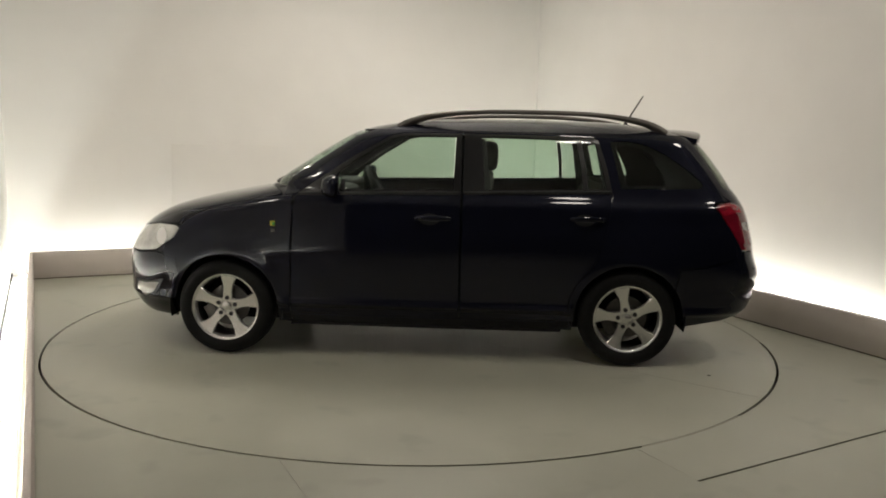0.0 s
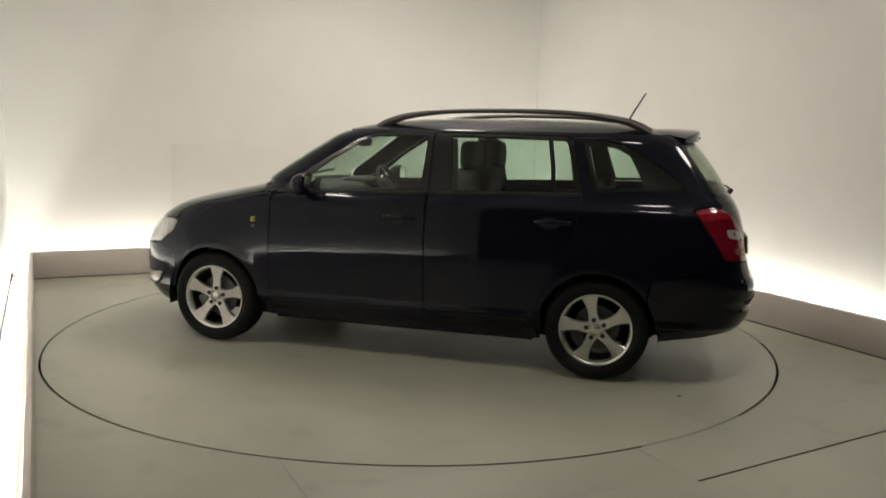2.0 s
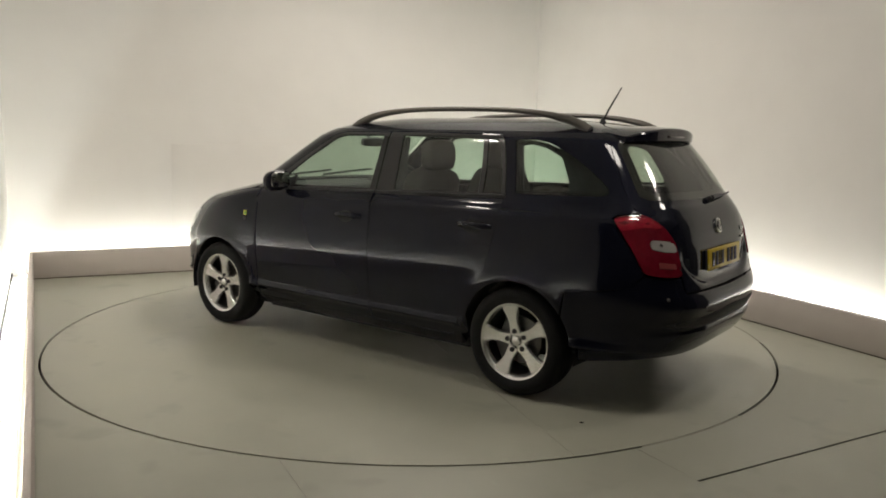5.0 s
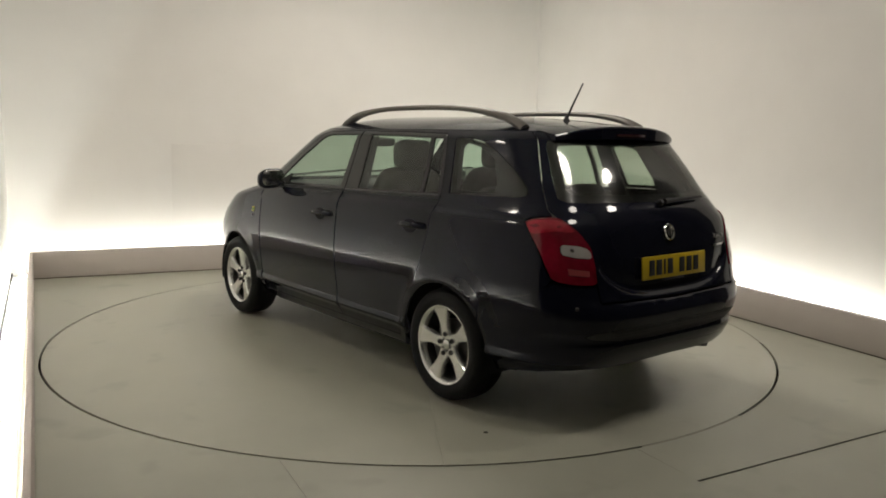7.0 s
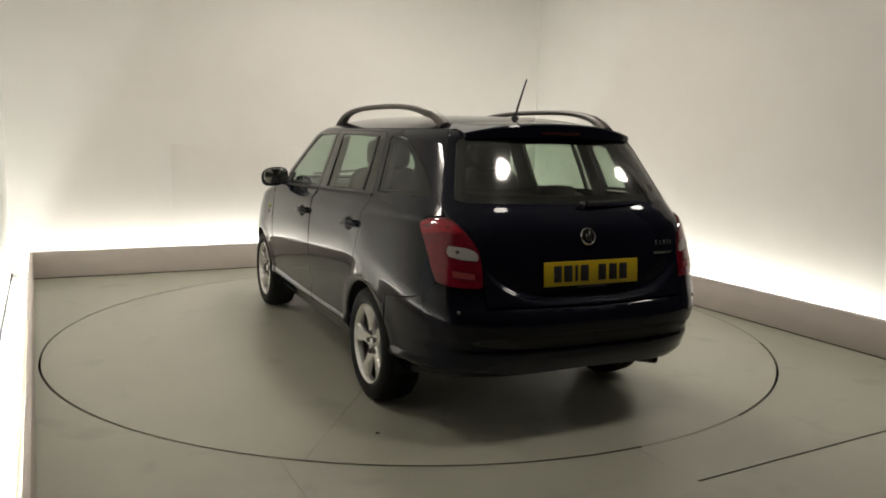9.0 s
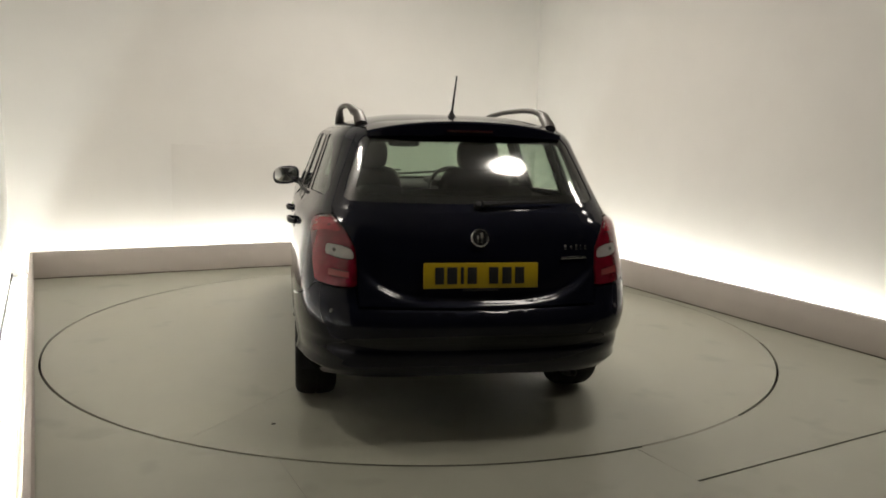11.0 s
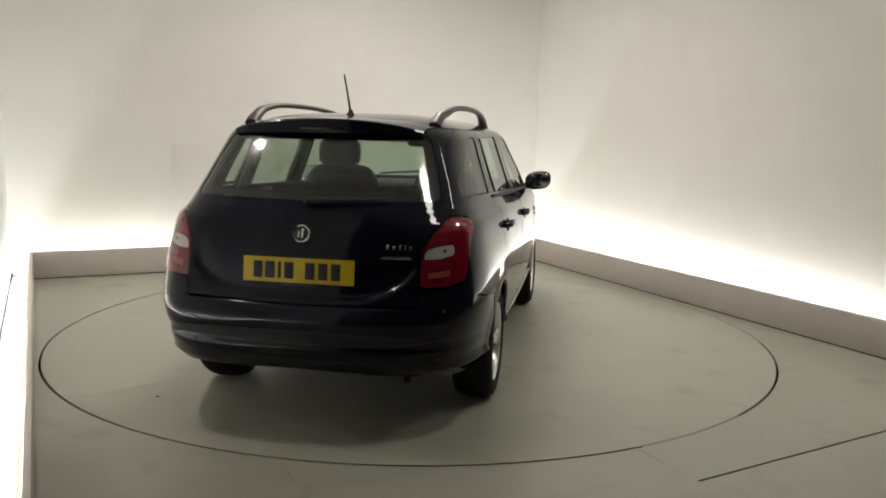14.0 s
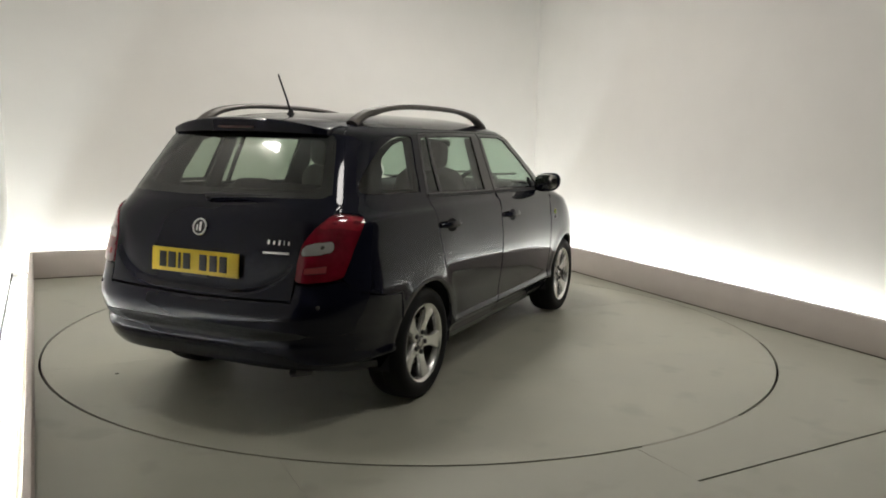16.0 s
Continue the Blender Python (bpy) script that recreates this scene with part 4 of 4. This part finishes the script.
# ---------- outside fittings ----------
def door_mirror(side):
    ob = new("door_mirror")
    ob.parent = car
    tagged(ob, "dark blue door mirror")
    bm = bmesh.new()
    bmesh.ops.create_uvsphere(bm, u_segments=28, v_segments=18, radius=1.0)
    for v in bm.verts:
        x, y, z = v.co
        k = 1.0 if x > 0 else 0.45
        sx = math.copysign(abs(x) ** 0.9, x)
        v.co = Vector((0.545 + sx * 0.075 * k, side * (0.862 + math.copysign(abs(y) ** 0.75, y) * 0.094), 1.064 + math.copysign(abs(z) ** 0.75, z) * 0.066 - 0.012 * y * side))
    part("shell", bm, PAINT, ob, "dark blue mirror shell", sharp=60)
    bm = bmesh.new()
    rows = []
    for r in (1.0, 0.9, 0.0):
        rows.append([bm.verts.new((0.509 - 0.004 * (r < 1), side * (0.864 + 0.080 * r * math.copysign(abs(math.cos(t)) ** 0.6, math.cos(t))), 1.069 + 0.052 * r * math.copysign(abs(math.sin(t)) ** 0.6, math.sin(t))))
                     for t in [2 * math.pi * i / 32 for i in range(32)]])
    for r0, r1 in zip(rows, rows[1:]):
        for i in range(32):
            bm.faces.new((r0[i], r0[(i + 1) % 32], r1[(i + 1) % 32], r1[i]))
    bmesh.ops.remove_doubles(bm, verts=bm.verts, dist=1e-5)
    part("mirror_glass", bm, CHROME, ob, "mirror glass")
    bm = bmesh.new()
    tube(bm, [(0.565, side * 0.735, 1.012), (0.560, side * 0.770, 1.022), (0.550, side * 0.815, 1.035)], [0.030, 0.024, 0.022], 12)
    part("foot", bm, PLASTIC, ob, "black mirror foot")
    bm = bmesh.new()
    pts = [(0.66, 1.02), (0.50, 1.03), (0.50, 1.10)]
    vs = []
    for off in (0.004, -0.01):
        for x, z in pts:
            q, n = on_body(at_x(x, z), z, off)
            vs.append(bm.verts.new((q.x, q.y * side, q.z)))
    bm.faces.new(vs[:3])
    bm.faces.new(vs[3:])
    for i in range(3):
        bm.faces.new((vs[i], vs[(i + 1) % 3], vs[3 + (i + 1) % 3], vs[3 + i]))
    part("corner_cover", bm, PLASTIC, ob, "black corner cover")


def roof_rail(side):
    bm = bmesh.new()
    path, rad = [], []
    for k in range(41):
        u = k / 40
        x = 0.20 - u * 1.66
        e = min(u / 0.30, (1 - u) / 0.27, 1.0)
        lift = max(0.0, 1 - abs(2 * u - 1) ** 3.0) ** 0.75
        y = 0.522 - 0.02 * abs(2 * u - 1) ** 2 * 1.5 - (0.012 if u > 0.9 else 0)
        base = roof_z(x, y)
        path.append((x, side * y, base - 0.010 + 0.012 * min(1.0, e * 3) + lift * (0.080 + 0.014 * math.sin(u * math.pi))))
        rad.append(0.0145 + 0.013 * (1 - e) ** 1.5)
    tube(bm, path, rad, 12, 1.25)
    part("roof_rail", bm, RAIL, car, "dark satin roof rail")


for side in (1, -1):
    door_mirror(side)
    roof_rail(side)

# aerial on the roof
aerial = new("aerial")
aerial.parent = car
bm = bmesh.new()
rz = roof_z(-1.30, 0)
lathe(bm, [(0.0, 0.030), (0.008, 0.028), (0.014, 0.012), (0.022, 0.0), (0.022, -0.01)], Matrix.Translation((-1.300, 0, rz)), 20)
part("foot", bm, PLASTIC, aerial, "black aerial foot")
bm = bmesh.new()
tube(bm, [(-1.303, 0, rz + 0.01), (-1.335, 0, rz + 0.075), (-1.408, 0, 1.668)], [0.006, 0.0055, 0.004], 8)
part("rod", bm, PLASTIC, aerial, "thin black aerial rod")


# spoiler over the rear window
def spoiler():
    bm = bmesh.new()
    rows = []
    for k in range(41):
        y = -0.470 + 0.940 * k / 40
        u = abs(y) / 0.470
        xf = -1.47 + 0.04 * u ** 2
        zf = roof_z(xf, min(abs(y), 0.5)) - 0.006
        xin = float(shape(at_y(abs(y), 1.372), 1.372)[0])
        xt = min(-1.748 + 0.085 * u ** 3, xin - 0.014)
        zt = 1.438 - 0.050 * u ** 2.4
        zb = 1.370 - 0.012 * u ** 2
        rows.append([bm.verts.new(q) for q in ((xf, y, zf), ((xf + xt) / 2, y, (zf + zt) / 2 + 0.010 - 0.006 * u), (xt + 0.03, y, zt + 0.004), (xt + 0.006, y, zt), (xt, y, zt - 0.008), (xt + 0.004, y, zb + 0.003), (xt + 0.012, y, zb), (xin + 0.03, y, zb - 0.004))])
    for r0, r1 in zip(rows, rows[1:]):
        for j in range(len(r0)):
            n = (j + 1) % len(r0)
            bm.faces.new((r0[j], r0[n], r1[n], r1[j]))
    bm.faces.new(rows[0])
    bm.faces.new(rows[-1][::-1])
    part("spoiler", bm, PAINT, tailgate, "dark blue roof spoiler", sharp=30)
    bm = bmesh.new()
    box(bm, (-1.744, 0, 1.392), (0.014, 0.22, 0.012), bevel=0.003)
    part("brake_light", bm, DIM_RED, tailgate, "slim unlit red brake light")


spoiler()


def tail_frame(y, z, off):
    """A frame on the tail: x to the car's right, y up the surface, z outward."""
    q, n = on_body(at_y(abs(y), z), z, off)
    if y < 0:
        q.y, n.y = -q.y, -n.y
    up = (Vector((0, 0, 1)) - n * n.z).normalized()
    right = up.cross(n)
    m = Matrix((right, up, n)).transposed().to_4x4()
    m.translation = q
    return m


# number plate: yellow, with plain bars for the characters
number_plate = new("number_plate")
number_plate.parent = car
tagged(number_plate, "yellow number plate with dark bars")
PM = tail_frame(0.0, 0.7656, 0.018)
bm = bmesh.new()
box(bm, (0, 0, 0), (0.515, 0.111, 0.008), PM, 0.003)
part("plate", bm, PLATE_Y, number_plate, "yellow plate")
for k, (bx, bw) in enumerate(((-0.187, 0.040), (-0.131, 0.044), (-0.086, 0.014), (-0.042, 0.042), (0.055, 0.042), (0.115, 0.042), (0.173, 0.042))):
    bm = bmesh.new()
    box(bm, (bx, 0, 0.0055), (bw, 0.074, 0.004), PM, 0.001)
    part("plate_bar", bm, PLASTIC, number_plate)
bm = bmesh.new()
box(bm, (0, -0.002, -0.016), (0.48, 0.100, 0.024), PM, 0.004)
box(bm, (0, -0.061, -0.003), (0.16, 0.014, 0.012), PM, 0.002)
part("plate_holder", bm, PLASTIC, number_plate, "black plate holder")

# emblem and lettering bars
emblem = new("emblem")
emblem.parent = car
EM = tail_frame(0.0, 0.925, 0.004)
bm = bmesh.new()
lathe(bm, [(0.030, 0.0), (0.034, 0.007), (0.039, 0.008), (0.042, 0.004), (0.042, -0.01)], EM, 36)
part("ring", bm, CHROME, emblem, "chrome ring")
bm = bmesh.new()
lathe(bm, [(0.0, 0.004), (0.032, 0.003), (0.033, -0.008)], EM, 36)
part("disc", bm, GLOSS_BLACK, emblem, "black disc")
bm = bmesh.new()
box(bm, (0.007, 0.002, 0.006), (0.014, 0.044, 0.005), EM, 0.002)
box(bm, (-0.011, -0.004, 0.006), (0.009, 0.030, 0.005), EM, 0.002)
part("device", bm, CHROME, emblem, "plain chrome device")
for bx, bz, bw, bh in ((-0.395, 0.884, 0.022, 0.026), (-0.423, 0.882, 0.020, 0.020), (-0.449, 0.884, 0.020, 0.026), (-0.471, 0.884, 0.010, 0.026), (-0.493, 0.882, 0.020, 0.020), (-0.435, 0.838, 0.130, 0.013)):
    bm = bmesh.new()
    box(bm, (0, 0, 0.002), (bw * (0.55 if bw < 0.1 else 1.0), bh * 0.85, 0.005), tail_frame(bx, bz, 0.001), 0.0015)
    part("letter_bar", bm, CHROME, tailgate, "chrome lettering bar")

# rear wiper
wiper = new("rear_wiper")
wiper.parent = car
bm = bmesh.new()
path = []
for k in range(9):
    u = k / 8
    y, z = -0.02 - 0.34 * u, 1.060 + 0.014 * u
    m = tail_frame(y if abs(y) > 0.001 else 0.001, z, 0.022)
    path.append(tuple(m.translation))
tube(bm, path, [0.014, 0.012, 0.010, 0.009, 0.008, 0.007, 0.006, 0.006, 0.005], 8)
part("arm", bm, PLASTIC, wiper, "black wiper arm")
bm = bmesh.new()
lathe(bm, [(0.0, 0.028), (0.012, 0.026), (0.016, 0.010), (0.018, -0.004)], tail_frame(0.0, 1.060, 0.0), 20)
part("pivot", bm, PLASTIC, wiper, "black wiper pivot")

# wing badges: a small yellow and green shape on each front wing
for side in (1, -1):
    badge = new("wing_badge")
    badge.parent = car
    for mat, x, z, w, h, nm in ((BADGE_Y, 0.927, 0.826, 0.030, 0.032, "shield"), (BADGE_G, 0.921, 0.824, 0.016, 0.018, "device"), (DARK_METAL, 0.925, 0.785, 0.024, 0.020, "lower_shield")):
        q, n = on_body(at_x(x, z), z, 0.002 if nm != "device" else 0.004)
        up = (Vector((0, 0, 1)) - n * n.z).normalized()
        m = Matrix((up.cross(n), up, n)).transposed().to_4x4()
        m.translation = q
        bm = bmesh.new()
        box(bm, (0, 0, 0), (w, h, 0.005), m, 0.002)
        for v in bm.verts:
            v.co.y *= side
        part(nm, bm, mat, badge, {"shield": "yellow badge", "device": "green device", "lower_shield": "small grey badge"}[nm])

# exhaust tip and reflectors
bm = bmesh.new()
lathe(bm, [(0.017, -0.10), (0.021, -0.10), (0.021, 0.03), (0.017, 0.03), (0.017, -0.10)], Matrix.Translation((-1.925, -0.48, 0.275)) @ Matrix.Rotation(-math.pi / 2, 4, "Y") @ Matrix.Rotation(0.2, 4, "Y"), 20)
part("exhaust_tip", bm, DARK_METAL, car, "grey exhaust tip")

for y in (0.65, -0.65):
    bm = bmesh.new()
    lathe(bm, [(0.0, 0.005), (0.006, 0.0042), (0.0095, 0.001), (0.0095, -0.004)], tail_frame(y, 0.612, 0.0), 16)
    part("sensor_button", bm, DARK_METAL, car, "small grey sensor button")

# front wipers at the foot of the windscreen
for y0, y1 in ((0.46, -0.04), (0.00, -0.48)):
    bm = bmesh.new()
    path = []
    for k in range(7):
        y = y0 + (y1 - y0) * k / 6
        q = shape(at_y(abs(y), 1.055 + 0.006 * k, True), 1.055 + 0.006 * k)
        path.append((q[0] + 0.002, y, q[2] + 0.006))
    tube(bm, path, 0.009, 6)
    part("front_wiper", bm, PLASTIC, car, "black wiper")
cowl_loop = nose([(0.0, 1.037), (0.0, 1.0475), (0.650, 1.0475), (0.60, 1.037), (0.0, 1.037)])[:-1]
surface("cowl", cowl_loop, PLASTIC, car, "black windscreen cowl", both=True, gap=0.0005, off=0.001, step=0.02)


# ---------- cabin ----------
def soft_box(bm, c, size, m=None, power=0.42, seg=20):
    r = bmesh.ops.create_uvsphere(bm, u_segments=seg, v_segments=seg // 2 + 2, radius=1.0)
    for v in r["verts"]:
        q = [math.copysign(abs(a) ** power, a) for a in v.co]
        v.co = Vector((c[0] + q[0] * size[0] / 2, c[1] + q[1] * size[1] / 2, c[2] + q[2] * size[2] / 2))
        if m is not None:
            v.co = m @ v.co


def front_seat(y):
    ob = new("front_seat")
    ob.parent = car
    bm = bmesh.new()
    soft_box(bm, (0.05, y, 0.55), (0.52, 0.50, 0.18))
    part("cushion", bm, SEAT, ob, "dark grey cloth cushion", sharp=80)
    bm = bmesh.new()
    lean = Matrix.Translation((-0.16, y, 0.58)) @ Matrix.Rotation(radians(-19), 4, "Y")
    soft_box(bm, (0, 0, 0.29), (0.15, 0.48, 0.66), lean)
    part("backrest", bm, SEAT, ob, "dark grey cloth backrest", sharp=80)
    bm = bmesh.new()
    soft_box(bm, (-0.375, y, 1.252), (0.115, 0.272, 0.185), None, 0.55)
    part("headrest", bm, SEAT, ob, "dark grey headrest", sharp=80)
    for dy in (-0.06, 0.06):
        bm = bmesh.new()
        tube(bm, [(-0.355, y + dy, 1.12), (-0.37, y + dy, 1.20)], 0.007, 8)
        part("headrest_post", bm, CHROME, ob, "chrome headrest post")


front_seat(0.36)
front_seat(-0.36)

bench = new("rear_bench")
bench.parent = car
bm = bmesh.new()
soft_box(bm, (-0.78, 0, 0.57), (0.50, 1.28, 0.18), None, 0.3)
part("cushion", bm, SEAT, bench, "dark grey cloth bench cushion", sharp=80)
bm = bmesh.new()
soft_box(bm, (0, 0, 0.26), (0.16, 1.28, 0.58), Matrix.Translation((-0.98, 0, 0.55)) @ Matrix.Rotation(radians(-20), 4, "Y"), 0.3)
part("backrest", bm, SEAT, bench, "dark grey cloth bench back", sharp=80)
for y in (0.36, -0.36):
    bm = bmesh.new()
    soft_box(bm, (-1.16, y, 1.045), (0.09, 0.26, 0.12), None, 0.5)
    part("headrest", bm, SEAT, bench, "low dark grey headrest", sharp=80)

# dashboard, steering wheel, inner mirror, load cover, headlining and inner trims
dash = new("dashboard")
dash.parent = car
bm = bmesh.new()
soft_box(bm, (0.80, 0, 0.90), (0.50, 1.40, 0.26), None, 0.35)
soft_box(bm, (0.66, -0.36, 1.02), (0.22, 0.36, 0.08), None, 0.5)
part("panel", bm, CABIN, dash, "dark dashboard", sharp=80)
steer = new("steering_wheel")
steer.parent = car
SM = Matrix.Translation((0.44, -0.36, 0.98)) @ Matrix.Rotation(radians(-65), 4, "Y")
bm = bmesh.new()
lathe(bm, [(0.170 + 0.015 * math.cos(t), 0.015 * math.sin(t)) for t in [2 * math.pi * i / 10 for i in range(11)]], SM, 40)
part("wheel_rim", bm, CABIN, steer, "dark steering-wheel rim")
bm = bmesh.new()
soft_box(bm, (0, 0, -0.01), (0.15, 0.15, 0.06), SM, 0.6)
box(bm, (0, 0, 0), (0.03, 0.33, 0.018), SM, 0.005)
box(bm, (0.08, 0, 0), (0.16, 0.03, 0.018), SM, 0.005)
part("boss", bm, CABIN, steer, "dark steering-wheel boss", sharp=60)
bm = bmesh.new()
soft_box(bm, (0.50, 0, 1.318), (0.035, 0.24, 0.062), None, 0.55)
tube(bm, [(0.52, 0, 1.33), (0.56, 0, 1.37)], 0.01, 8)
part("inner_mirror", bm, CABIN, car, "dark inner mirror", sharp=80)
bm = bmesh.new()
box(bm, (-1.50, 0, 0.985), (0.70, 1.20, 0.02), None, 0.006)
part("load_cover", bm, CABIN, car, "dark load cover")


def headlining():
    bm = bmesh.new()
    rows = []
    for i in range(13):
        x = 0.34 - i * 0.155
        rows.append([bm.verts.new((x, y, roof_z(x, y) - 0.03)) for y in np.linspace(-0.52, 0.52, 9)])
    for r0, r1 in zip(rows, rows[1:]):
        for j in range(8):
            bm.faces.new((r0[j], r0[j + 1], r1[j + 1], r1[j]))
    bmesh.ops.solidify(bm, geom=list(bm.faces), thickness=0.008)
    part("headlining", bm, LINING, car, "pale grey headlining", sharp=60)


headlining()
for side in (1, -1):
    trim_loop = flank([(-1.45, 1.03), (-1.44, 1.16), (-1.38, 1.27), (-1.32, 1.37)]) + flank([(-1.45, 1.37), (-1.55, 1.30), (-1.70, 1.18), (-1.76, 1.03), (-1.45, 1.03)])[:-1]
    surface("pillar_trim", trim_loop, SHELL, car, "black inner pillar trim", side=side, off=-0.035, thick=0.012)
    trim_loop = flank([(-0.16, 1.0), (-0.170, 1.38), (-0.345, 1.38), (-0.395, 1.0), (-0.16, 1.0)])[:-1]
    surface("pillar_trim", trim_loop, CABIN, car, "dark grey inner pillar trim", side=side, off=-0.03, thick=0.012)
    trim_loop = flank([(-1.08, 1.0), (-1.01, 1.38), (-1.125, 1.38), (-1.22, 1.0), (-1.08, 1.0)])[:-1]
    surface("pillar_trim", trim_loop, CABIN, car, "dark grey inner pillar trim", side=side, off=-0.03, thick=0.012)


# ---------- what moves ----------
def heading(t):
    u = (t - 8.0) / 8.0
    return 175.730 - 7.0422 * t - 0.7062 * (u * u - 1)


def motions():
    rows_car, rows_table = [], []
    for k in range(17):
        a = heading(k)
        turn = pose(0, 0, 0, 0, 0, a)
        rows_table.append((float(k), turn))
        rows_car.append((float(k), turn @ pose(-0.1187, 0.0485, 0)))
    walk(car, rows_car)
    walk(turntable, rows_table)


motions()
